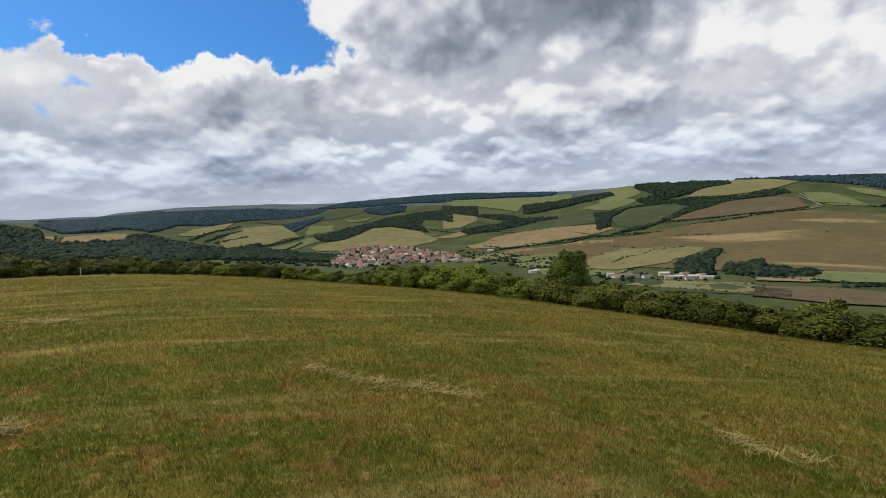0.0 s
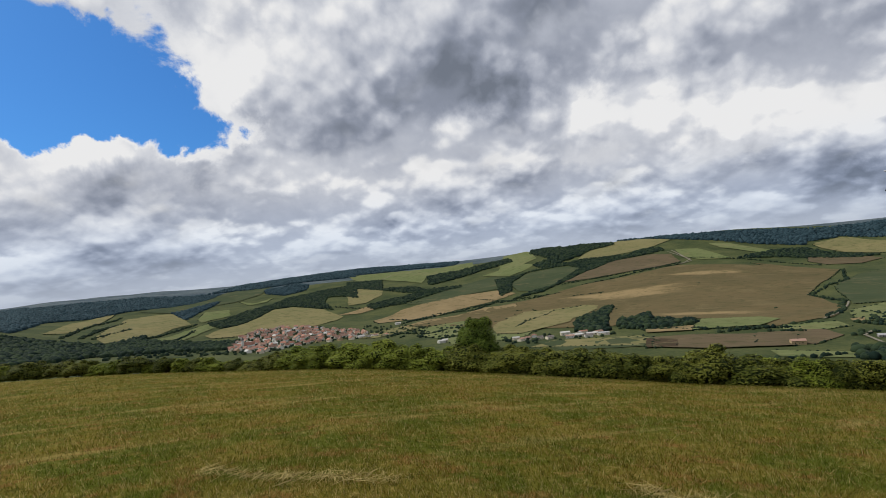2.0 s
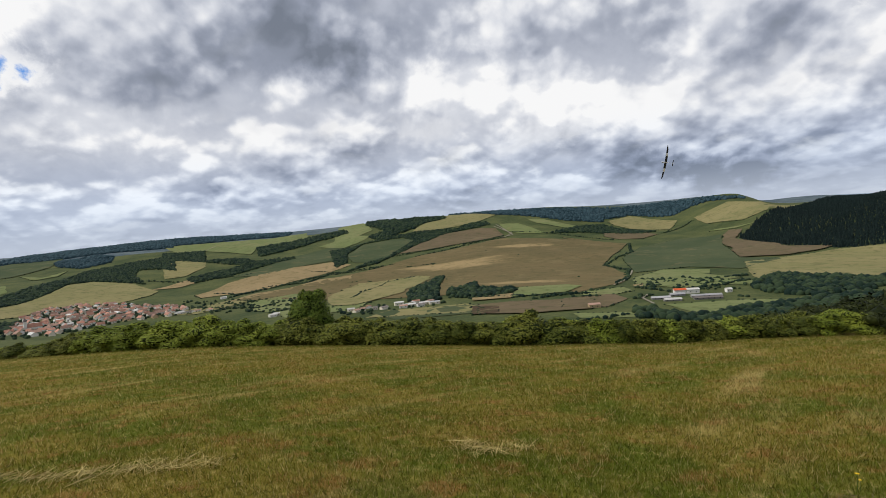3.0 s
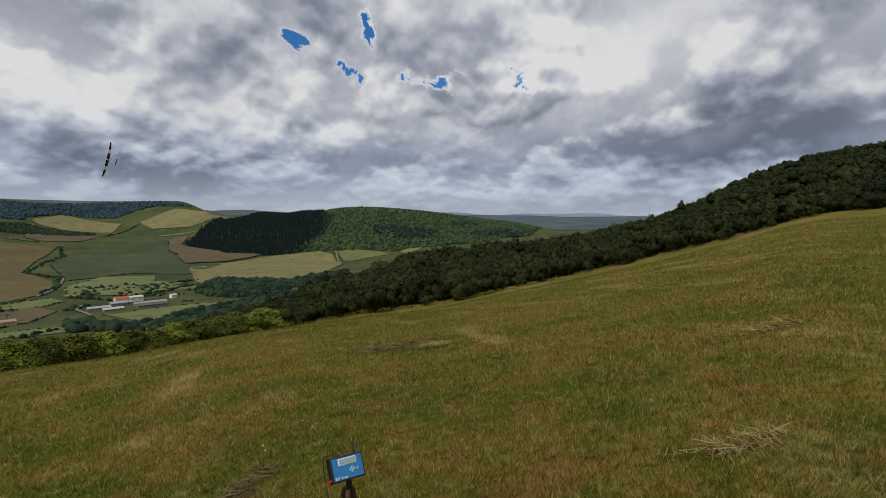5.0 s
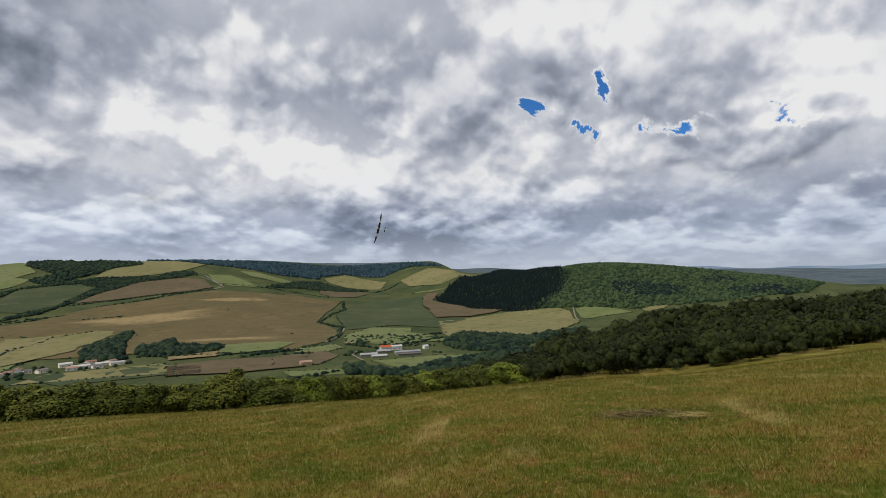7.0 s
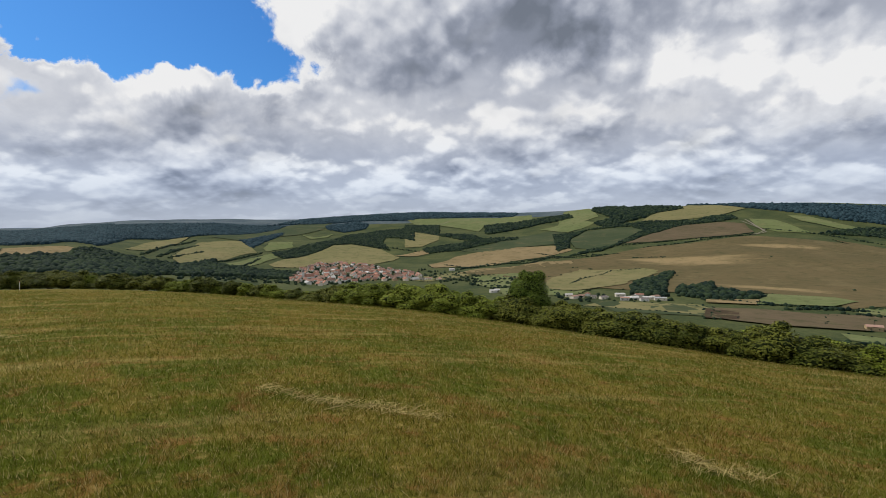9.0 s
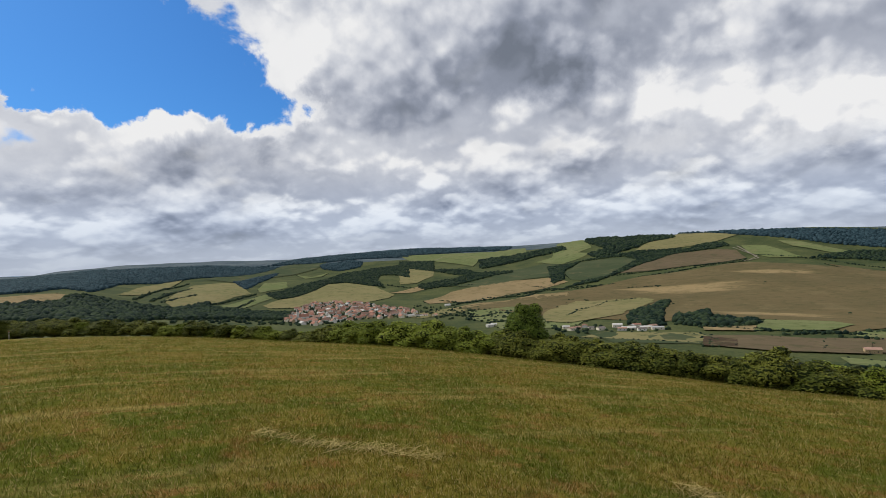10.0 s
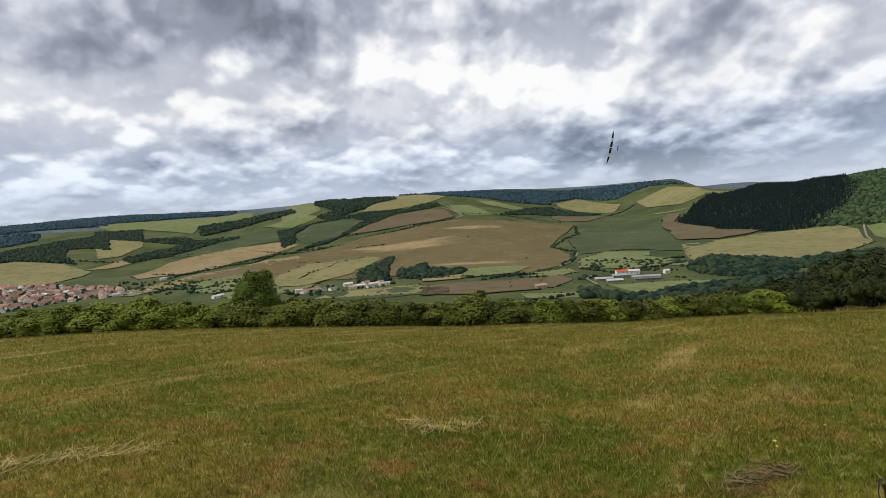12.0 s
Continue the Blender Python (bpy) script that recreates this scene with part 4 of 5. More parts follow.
def make_bush(seed, leaves=7000):
    """A hedge shrub one metre high in its own measure, three times that in the field."""
    rng = np.random.default_rng(100 + seed)
    lobes = [(0, 0, 1.55, 1.15, 1.0)]
    for k in range(8):
        a = k * 0.785 + rng.uniform(-0.3, 0.3)
        d = rng.uniform(0.6, 1.05)
        lobes.append((d * math.cos(a), d * math.sin(a), rng.uniform(0.6, 2.0), rng.uniform(0.5, 0.85), rng.uniform(0.8, 1.1)))
    for k in range(3):
        a = rng.uniform(0, 6.28)
        lobes.append((0.5 * math.cos(a), 0.5 * math.sin(a), rng.uniform(2.2, 2.65), rng.uniform(0.35, 0.5), 1.1))
    root = new("bush")
    v, f = leafage(rng, lobes, leaves, 0.078)
    mesh_object("leaves", mesh_from("leaves", v, f), BRIGHT_LEAF if seed > 5 else LEAF, root)
    # filling lumps, their dark colour in place of shade inside the bush
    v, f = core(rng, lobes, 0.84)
    mesh_object("inner_foliage", mesh_from("inner_foliage", v, f, True), LEAF_CORE, root, "inner filling, coloured dark for the shade between leaves")
    for k in range(3):
        bm = bmesh.new()
        a = rng.uniform(0, 6.28)
        stem(bm, (0.12 * math.cos(a), 0.12 * math.sin(a), -0.3), (0.6 * math.cos(a), 0.6 * math.sin(a), 1.3), 0.06, 0.03)
        part("stem", bm, BARK, root)
    return root


HEDGE_TOP = ((-62, 3.0), (-44, 3.1), (-34, 2.9), (-23, 2.3), (-17, 2.0), (-14, 2.2), (-10, 1.5), (-7, 2.8), (0, 3.5), (6, 3.2), (10, 2.9),
             (20, 3.2), (30, 2.8), (37, 3.0), (43, 2.6), (52, 2.6), (58, 2.3), (66, 2.6))


def hedge_height(az):
    return float(np.interp(az, [h[0] for h in HEDGE_TOP], [h[1] for h in HEDGE_TOP]))


def polar(az, r):
    return r * math.sin(radians(az)), r * math.cos(radians(az))


def make_hedge():
    words = ("dense dark green hawthorn bush in the boundary hedge", "fresh bright green bush in the boundary hedge")
    kinds = [tagged(make_bush(k), words[k > 5], "bush", "bushes of the boundary hedge") for k in range(9)]
    used = set()
    rng = np.random.default_rng(5)
    for line, (out, tall, gap) in enumerate(((1.8, 0.95, 1.9), (4.4, 1.06, 2.6))):
        az = -60.0 + line
        while az < 66:
            r = edge(az) + out + rng.uniform(-0.5, 0.5)
            x, y = polar(az, r)
            h = hedge_height(az) * tall * rng.uniform(0.88, 1.06)
            if rng.random() < 0.06:
                h *= 1.15
            s = h / 2.85
            w = max(s, 0.7) * rng.uniform(1.1, 1.5)
            m = pose(x, y, ground_at(x, y) - 0.05, 0, 0, rng.uniform(0, 360)) @ Matrix.Diagonal((w, w, s, 1))
            fresh = 0.85 if -7 < az < 9 else 0.5 if -24 < az < -9 or az > 56 else 0.07
            k = int(rng.integers(6, 9)) if rng.random() < fresh else int(rng.integers(6))
            if k in used:
                copy_thing(kinds[k], m)
            else:
                used.add(k)
                kinds[k].matrix_basis = m
            az += math.degrees(gap * rng.uniform(0.75, 1.25) / r)


make_hedge()


def make_tree():
    """The lone round tree that stands up out of the hedge."""
    rng = np.random.default_rng(31)
    x, y = polar(13.6, 60.5)
    root = new("tree")
    root.location = (x, y, ground_at(x, y))
    lobes = [(0, 0, 4.2, 1.9, 0.95)]
    for k in range(16):
        a = k * 2.4
        d = 1.55 * rng.uniform(0.6, 1.15)
        lobes.append((d * math.cos(a), d * math.sin(a), 2.6 + 3.4 * ((k * 0.618) % 1), rng.uniform(0.7, 1.05), 0.9))
    for k in range(5):
        a = k * 1.4
        lobes.append((0.7 * math.cos(a), 0.7 * math.sin(a), rng.uniform(5.5, 6.2), rng.uniform(0.45, 0.7), 1.0))
    v, f = leafage(rng, lobes, 20000, 0.10)
    mesh_object("crown", mesh_from("crown", v, f), TREE_LEAF, root)
    # filling lumps, their dark colour in place of shade inside the crown
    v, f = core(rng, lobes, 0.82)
    mesh_object("inner_foliage", mesh_from("inner_foliage", v, f, True), LEAF_CORE, root, "inner filling, coloured dark for the shade between leaves")
    bm = bmesh.new()
    stem(bm, (0, 0, -0.3), (0.1, 0.05, 3.6), 0.22, 0.12)
    part("trunk", bm, BARK, root)
    for k in range(5):
        bm = bmesh.new()
        a = k * 1.26
        stem(bm, (0, 0, 1.6 + 0.3 * k), (1.3 * math.cos(a), 1.3 * math.sin(a), 3.4 + 0.4 * k), 0.09, 0.03)
        part("limb", bm, BARK, root)
    tagged(root, "round bushy green tree standing up out of the hedge", "tree")


make_tree()


def scrub_shape(seed, leaves, leaf):
    """A shrub or small tree of unit size: core and leaf sprays as triangles."""
    rng = np.random.default_rng(400 + seed)
    lobes = [(0, 0, 0.55, 0.62, 1.1)]
    for k in range(6):
        a = k * 1.05 + rng.uniform(-0.3, 0.3)
        lobes.append((0.5 * math.cos(a), 0.5 * math.sin(a), rng.uniform(0.3, 0.95), rng.uniform(0.26, 0.45), 1.0))
    v, f = leafage(rng, lobes, leaves, leaf)
    f = np.concatenate([f[:, [0, 1, 2]], f[:, [0, 2, 3]]])
    cv, cf = core(rng, lobes, 0.9, 1)
    return np.concatenate([cv, v]), np.concatenate([cf, f + len(cv)])


SCRUB_NEAR = [scrub_shape(k, 620, 0.075) for k in range(6)]
SCRUB_FAR = [scrub_shape(k + 9, 220, 0.11) for k in range(5)]
# leaf green darkened to carry the shade that lies on this flank
SCRUB_LEAF = material("shaded_scrub_leaves", (0.007, 0.011, 0.003), (0.032, 0.040, 0.010), 9.0, 0.5, 0.65, 0.0, 0.0, 0.30)


def make_scrub():
    """The overgrown flank beyond the meadow's far edge."""
    rng = np.random.default_rng(77)
    bands = (("scrub_wood", 0.0, 60.0, 3.3, SCRUB_NEAR, (2.2, 3.6)), ("scrub_wood", 60.0, 330.0, 5.6, SCRUB_FAR, (2.6, 4.6)))
    for name, start, stop, gap, shapes, (small, big) in bands:
        places, sizes = [], []
        d = start
        while d < stop:
            az = 60.0 if d > 6 else 64.0
            while az < 134:
                r = edge(az) + 1.8 + d
                x, y = polar(az + rng.uniform(-0.4, 0.4) * math.degrees(gap / r), r + rng.uniform(-0.4, 0.4) * gap)
                bare = noise.noise(Vector((x / 38.0, y / 38.0, 3.3)))
                ramp = min(1.0, (az - 56.0) / 14.0)
                if d < 8 or (bare < 0.25 and not (az < 68 and d > 150)):
                    places.append((x, y))
                    low = 0.62 if d < 3 else 1.0
                    sizes.append(rng.uniform(small, big) * low * (0.75 + 0.25 * ramp))
                az += math.degrees(gap / r) * rng.uniform(0.8, 1.2)
            d += gap * 0.9
        ob = crowns(name, np.array(places), np.array(sizes), shapes, SCRUB_LEAF, rng, -0.02)
        tagged(ob, "dense green scrub and small trees on the flank, darkened for shade", "scrub", "scrub beside the meadow", "stuff")


make_scrub()


# ---- grass of the meadow ----
GRASS_BLADE = meadow_material(True)


def make_grass():
    """Mown grass blades, thick near the feet and in coarser tufts further out."""
    rng = np.random.default_rng(12)
    hubs, each = 62000, 13
    r = 2.0 * (72.0 / 2.0) ** rng.random(hubs)
    az = np.radians(rng.uniform(-52, 132, hubs))
    r = np.minimum(r, curve(BEARINGS, KNOTS[:, 0], np.degrees(az)) * rng.uniform(0.8, 1.0, hubs))
    spread = 0.035 * r ** 0.8
    r, az, spread = np.repeat(r, each), np.repeat(az, each), np.repeat(spread, each)
    n = len(r)
    x = r * np.sin(az) + rng.normal(size=n) * spread
    y = r * np.cos(az) + rng.normal(size=n) * spread
    z = height(x, y)
    size = (r / 3.0) ** 0.35
    tall = 0.036 * size * rng.uniform(0.4, 1.5, n) ** 1.3
    wide = 0.0026 * size * rng.uniform(0.7, 1.4, n) * (r / 3.0) ** 0.18
    a = rng.uniform(0, 2 * np.pi, n)
    lean = rng.uniform(0.2, 1.3, n) * tall
    b = rng.uniform(0, 2 * np.pi, n)
    dx, dy = np.cos(a) * wide, np.sin(a) * wide
    low = z - 0.01
    v = np.stack([np.stack([x - dx, y - dy, low], 1), np.stack([x + dx, y + dy, low], 1),
                  np.stack([x + np.cos(b) * lean, y + np.sin(b) * lean, z + tall], 1)], 1).reshape(-1, 3)
    ob = mesh_object("grass", mesh_from("grass", v, np.arange(3 * n).reshape(-1, 3)), GRASS_BLADE)
    tagged(ob, "short mown meadow grass, part green, part dry", "grass", kind="stuff")


make_grass()
STRAW_BLADE = material("dry_stalks", (0.26, 0.20, 0.08), (0.14, 0.14, 0.035), 2.0, 0.2, 0.9, 0.0, 0.0, 0.6)


def make_fringe():
    """Unmown dry stalks along the foot of the hedge and the scrub."""
    rng = np.random.default_rng(44)
    n = 16000
    az = rng.uniform(-12, 118, n)
    r = curve(BEARINGS, KNOTS[:, 0], az) + rng.normal(0.5, 0.35, n)
    keep = np.sin(az * 0.9) + np.sin(az * 2.3 + 1) + rng.normal(size=n) * 0.7 > -0.3
    az, r = np.radians(az[keep]), r[keep]
    n = len(r)
    x, y = r * np.sin(az), r * np.cos(az)
    z = height(x, y)
    tall, a = rng.uniform(0.2, 0.65, n), rng.uniform(0, 6.28, n)
    v = np.stack([np.stack([x - 0.018 * np.cos(a), y - 0.018 * np.sin(a), z - 0.02], 1), np.stack([x + 0.018 * np.cos(a), y + 0.018 * np.sin(a), z - 0.02], 1),
                  np.stack([x + 0.2 * tall * np.sin(3 * a), y + 0.2 * tall * np.cos(5 * a), z + tall], 1)], 1).reshape(-1, 3)
    ob = mesh_object("tall_grass", mesh_from("tall_grass", v, np.arange(3 * n).reshape(-1, 3)), STRAW_BLADE)
    tagged(ob, "unmown dry grass fringe at the hedge foot", "grass", kind="stuff")


make_fringe()
HAY = material("dry_hay", (0.40, 0.32, 0.13), (0.25, 0.20, 0.075), 0.6, 0.02, 0.9, 0.0, 0.0, 0.6)
DARK_HAY = material("withered_hay", (0.20, 0.145, 0.075), (0.12, 0.085, 0.042), 0.6, 0.02, 0.9, 0.0, 0.0, 0.6)


def hay(count, wide, mat, words, *line):
    """Loose mown stalks lying along a line of the plan."""
    rng = np.random.default_rng(int(abs(line[0][0]) * 100) + count)
    pts = np.array(line, float)
    t = rng.random(count) * (len(pts) - 1)
    i = np.minimum(t.astype(int), len(pts) - 2)
    p = pts[i] + (pts[i + 1] - pts[i]) * (t - i)[:, None] + rng.normal(scale=wide, size=(count, 2))
    z = height(p[:, 0], p[:, 1])
    far = np.hypot(p[:, 0], p[:, 1])
    a = rng.uniform(0, np.pi, count)
    long = rng.uniform(0.08, 0.22, count) * (far / 6) ** 0.4
    thick = 0.006 * (far / 5) ** 0.7
    up = rng.uniform(0.03, 0.09, count) * (far / 6) ** 0.4
    c, s = np.cos(a), np.sin(a)
    v = np.stack([np.stack([p[:, 0] - c * long, p[:, 1] - s * long, z + up * rng.uniform(0.7, 1, count)], 1),
                  np.stack([p[:, 0] - s * thick, p[:, 1] + c * thick, z + up * 0.9], 1),
                  np.stack([p[:, 0] + c * long, p[:, 1] + s * long, z + up * rng.uniform(0.7, 1.0, count)], 1)], 1).reshape(-1, 3)
    ob = mesh_object("hay", mesh_from("hay", v, np.arange(3 * count).reshape(-1, 3)), mat)
    tagged(ob, words, "hay", "hay left on the meadow", "stuff")


hay(150, 0.10, HAY, "loose pale dry hay lying on the mown meadow", (-2.20, 8.31), (-1.35, 7.68), (-0.57, 7.38))
hay(110, 0.09, HAY, "loose pale dry hay lying on the mown meadow", (-0.57, 7.38), (-0.02, 7.00), (0.51, 6.98))
hay(140, 0.2, HAY, "loose pale dry hay lying on the mown meadow", (-11.38, 14.20), (-10.03, 13.97))
hay(500, 0.35, DARK_HAY, "withered brown grass cuttings on the meadow", (13.61, 3.69), (14.27, 3.09), (14.83, 2.28))
hay(220, 0.2, HAY, "loose pale dry hay lying on the mown meadow", (13.96, 2.01), (13.92, 1.45))
hay(300, 0.09, HAY, "loose pale dry hay lying on the mown meadow", (4.23, -1.53), (4.22, -1.83), (4.33, -2.08))
hay(260, 0.08, DARK_HAY, "withered brown grass cuttings on the meadow", (4.20, 2.32), (4.74, 2.37), (5.10, 2.31))
hay(150, 0.10, HAY, "loose pale dry hay lying on the mown meadow", (-4.57, 5.17), (-4.36, 5.22))
hay(120, 0.12, HAY, "loose pale dry hay lying on the mown meadow", (-5.39, 5.36), (-5.35, 5.53))
hay(200, 0.15, HAY, "loose pale dry hay lying on the mown meadow", (8.25, -3.83), (8.53, -4.41))
hay(90, 0.09, HAY, "loose pale dry hay lying on the mown meadow", (-1.15, 7.71), (-0.81, 7.26), (-0.34, 7.29), (0.16, 7.20))
hay(150, 0.12, HAY, "loose pale dry hay lying on the mown meadow", (3.34, 6.15), (3.44, 5.63), (3.98, 5.63))



# ---- village, hamlet and farm in the valley ----
def plain(name, colour, rough=0.6, metal=0.0, vary=0.12, scale=0.4, bump=0.0):
    second = tuple(c * (1 - vary * 2.2) for c in colour)
    mat = material(name, colour, second, scale, scale / 9, rough, bump, 0.5)
    mat.node_tree.nodes["Principled BSDF"].inputs["Metallic"].default_value = metal
    mat.node_tree.nodes["Principled BSDF"].inputs["Specular IOR Level"].default_value = 0.5 if rough < 0.5 else 0.2
    return mat


def box(bm, x0, x1, y0, y1, z0, z1):
    v = [bm.verts.new((x, y, z)) for x in (x0, x1) for y in (y0, y1) for z in (z0, z1)]
    for f in ((0, 1, 3, 2), (4, 6, 7, 5), (0, 4, 5, 1), (2, 3, 7, 6), (0, 2, 6, 4), (1, 5, 7, 3)):
        bm.faces.new([v[i] for i in f])


WALLS = [plain("cream_render", (0.72, 0.66, 0.54), 0.9, vary=0.08, scale=3), plain("white_render", (0.74, 0.72, 0.67), 0.9, vary=0.06, scale=3),
         plain("ochre_render", (0.50, 0.38, 0.22), 0.9, vary=0.08, scale=3)]
WALLS.append(plain("weathered_boards", (0.26, 0.25, 0.235), 0.9, vary=0.12, scale=3))
ROOFS = [plain("red_tiles", (0.42, 0.215, 0.155), 0.85, vary=0.2, scale=2), plain("rust_tiles", (0.34, 0.215, 0.165), 0.85, vary=0.2, scale=2),
         plain("grey_slate", (0.17, 0.15, 0.14), 0.8, vary=0.15, scale=2), plain("pale_sheet", (0.50, 0.49, 0.47), 0.6, vary=0.1, scale=3)]
DARK_PANE = plain("dark_pane", (0.03, 0.035, 0.04), 0.15)


def make_house(wide, deep, tall, rise, wall_mat, roof_mat, chimney=True, windows=3):
    """A gabled building: walls with gables, a roof with eaves, windows and a chimney."""
    root = new("house")
    bm = bmesh.new()
    w, d = wide / 2, deep / 2
    box(bm, -w, w, -d, d, -2.5, tall)
    for x in (-w, w):
        a, b, c = bm.verts.new((x, -d, tall)), bm.verts.new((x, d, tall)), bm.verts.new((x, 0, tall + rise))
        bm.faces.new((a, b, c))
    part("wall", bm, wall_mat, root)
    bm = bmesh.new()
    for s in (-1, 1):
        e, t = 0.5, 0.25
        drop = rise * e / d
        pts = [(-w - e, s * (d + e), tall - drop), (w + e, s * (d + e), tall - drop), (w + e, 0, tall + rise), (-w - e, 0, tall + rise)]
        low = [bm.verts.new((x, y, z + 0.05)) for x, y, z in pts]
        top = [bm.verts.new((x, y, z + 0.05 + t)) for x, y, z in pts]
        bm.faces.new(low)
        bm.faces.new(top[::-1])
        for k in range(4):
            bm.faces.new((low[k], top[k], top[(k + 1) % 4], low[(k + 1) % 4]))
    bmesh.ops.recalc_face_normals(bm, faces=bm.faces[:])
    part("roof", bm, roof_mat, root)
    if chimney:
        bm = bmesh.new()
        box(bm, w * 0.3, w * 0.3 + 0.7, -0.9, -0.3, tall + rise * 0.5, tall + rise + 0.9)
        part("chimney", bm, ROOFS[1], root)
    for s in (-1, 1):
        for k in range(windows):
            bm = bmesh.new()
            x = -w + (k + 0.5) * wide / windows
            box(bm, x - 0.6, x + 0.6, s * (d + 0.03) - 0.05, s * (d + 0.03) + 0.05, tall * 0.35, tall * 0.35 + 1.4)
            part("window", bm, DARK_PANE, root)
    return root


VILLAGE = [(-245, 1121), (-293, 1521), (-277, 1718), (-197, 1758), (-87, 1648), (43, 1336), (28, 1185), (-64, 1182), (-112, 1151), (-170, 1038)
]


def scatter(poly, gap, rng, tries=4000):
    """Uneven places in a polygon, at least gap apart."""
    found = []
    xs, ys = [p[0] for p in poly], [p[1] for p in poly]
    px, py = rng.uniform(min(xs), max(xs), tries), rng.uniform(min(ys), max(ys), tries)
    for x, y in np.stack([px, py], 1)[inside(poly, px, py)]:
        if all((x - a) ** 2 + (y - b) ** 2 > gap * gap for a, b in found):
            found.append((x, y))
    return found


def make_village():
    rng = np.random.default_rng(3)
    sorts = [(make_house(13, 9, 4.2, 3.6, WALLS[0], ROOFS[0]), "cream village house with a red tiled gable roof"),
             (make_house(16, 10, 4.5, 4.0, WALLS[1], ROOFS[1]), "white village house with a rust-brown tiled roof"),
             (make_house(11, 9, 5.5, 3.2, WALLS[1], ROOFS[0]), "tall white village house with a red roof"),
             (make_house(12, 9, 4.0, 3.8, WALLS[2], ROOFS[1]), "ochre village house with a brown tiled roof"),
             (make_house(18, 10, 4.0, 2.5, WALLS[1], ROOFS[3]), "long white house with a pale sheet roof")]
    for ob, words in sorts:
        tagged(ob, words, "house", "houses of the village")
    used = set()
    for x, y in scatter(VILLAGE, 23.0, rng):
        k = int(rng.choice(5, p=[0.34, 0.24, 0.2, 0.14, 0.08]))
        m = pose(x, y, ground_at(x, y), 0, 0, 25 + 90 * rng.integers(2) + rng.normal(0, 14))
        if k in used:
            copy_thing(sorts[k][0], m)
        else:
            used.add(k)
            sorts[k][0].matrix_basis = m
    spots = np.array(scatter(VILLAGE, 10.5, rng))
    ob = crowns("village_trees", spots[: len(spots)], rng.uniform(2.2, 5.0, len(spots)), LUMPS["far"], WOOD_LEAF, rng)
    tagged(ob, "garden trees between the village houses", "trees", kind="stuff")


make_village()


def make_church(x, y):
    root = make_house(22, 10, 8, 6, WALLS[1], ROOFS[0], False, 4)
    root.name = "church"
    bm = bmesh.new()
    box(bm, -16, -11, -2.5, 2.5, -2, 19)
    part("tower", bm, WALLS[1], root)
    bm = bmesh.new()
    bmesh.ops.create_cone(bm, cap_ends=True, segments=8, radius1=3.4, radius2=0.1, depth=8, matrix=Matrix.Translation((-13.5, 0, 23)))
    part("spire", bm, ROOFS[2], root, "dark pointed spire")
    root.location = (x, y, ground_at(x, y))
    root.rotation_euler.z = radians(20)
    tagged(root, "white village church with a red roof and pointed tower", "church")


def barn(wide, deep, tall, turn, wall, roof, words, place, group="", category="barn"):
    root = make_house(wide, deep, tall, deep * 0.18, WALLS[wall] if wall >= 0 else ROOFS[3], roof, False, max(2, int(wide / 7)))
    root.name = category.replace(" ", "_")
    root.location = (*place, ground_at(*place))
    root.rotation_euler.z = radians(turn)
    tagged(root, words, category, group)


RED_SHEET = plain("orange_red_sheet", (0.55, 0.10, 0.03), 0.6, vary=0.1, scale=3)
GREY_SHEET = plain("grey_sheet", (0.36, 0.36, 0.37), 0.6, vary=0.12, scale=3)
barn(27, 10, 2.6, -38, 3, GREY_SHEET, "long low weathered barn with a grey sheet roof", (656, 544), "buildings of the farm", "barn")
barn(24, 10, 2.6, -38, 3, ROOFS[3], "weathered farm barn with a pale sheet roof", (652, 520), "buildings of the farm", "barn")
barn(21, 11, 2.6, -38, 3, GREY_SHEET, "weathered farm shed with a grey roof", (693, 544), "buildings of the farm", "barn")
barn(21, 11, 6, -38, 1, RED_SHEET, "farm barn with an orange-red sheet roof", (712, 552), "buildings of the farm", "barn")
barn(18, 10, 6, -38, 1, ROOFS[3], "white farm building with a pale roof", (724, 540), "buildings of the farm", "barn")
barn(42, 9, 2.6, -40, 3, GREY_SHEET, "very long low cattle shed with a grey roof", (706, 504), "buildings of the farm", "barn")
barn(38, 9, 2.6, -40, 3, ROOFS[2], "long low shed with a dark slate roof", (690, 490), "buildings of the farm", "barn")
barn(16, 10, 5, -30, 2, ROOFS[1], "small brown-roofed field barn", (546, 570), "buildings of the farm", "barn")
barn(8, 8, 5, -30, 1, ROOFS[3], "small white house near the farm", (755, 501), "buildings of the farm", "house")
barn(12, 8, 4, -10, 0, ROOFS[3], "pale low house at the hamlet's end", (285, 893), "buildings of the farm", "house")
barn(10, 8, 4, -20, 0, ROOFS[1], "cream house with a brown roof in the hamlet", (302, 877), "buildings of the farm", "house")
barn(9, 8, 4, -5, 0, ROOFS[2], "white house with a grey roof in the hamlet", (320, 867), "buildings of the farm", "house")
barn(16, 9, 5, -10, 0, ROOFS[3], "white hamlet barn with a pale roof", (371, 879), "buildings of the farm", "barn")
barn(23, 9, 4, -12, 0, ROOFS[3], "long white barn with a pale sheet roof", (374, 841), "buildings of the farm", "barn")
barn(13, 9, 5, -12, 0, ROOFS[0], "white house with a red roof in the hamlet", (400, 867), "buildings of the farm", "house")
barn(8, 8, 5, -12, 0, ROOFS[0], "red-roofed house among dark trees", (424, 921), "buildings of the farm", "house")
barn(19, 8, 4, -12, 0, ROOFS[3], "long pale hamlet barn", (403, 840), "buildings of the farm", "barn")
barn(19, 8, 4, -12, 0, GREY_SHEET, "long white barn with a grey roof", (417, 827), "buildings of the farm", "barn")
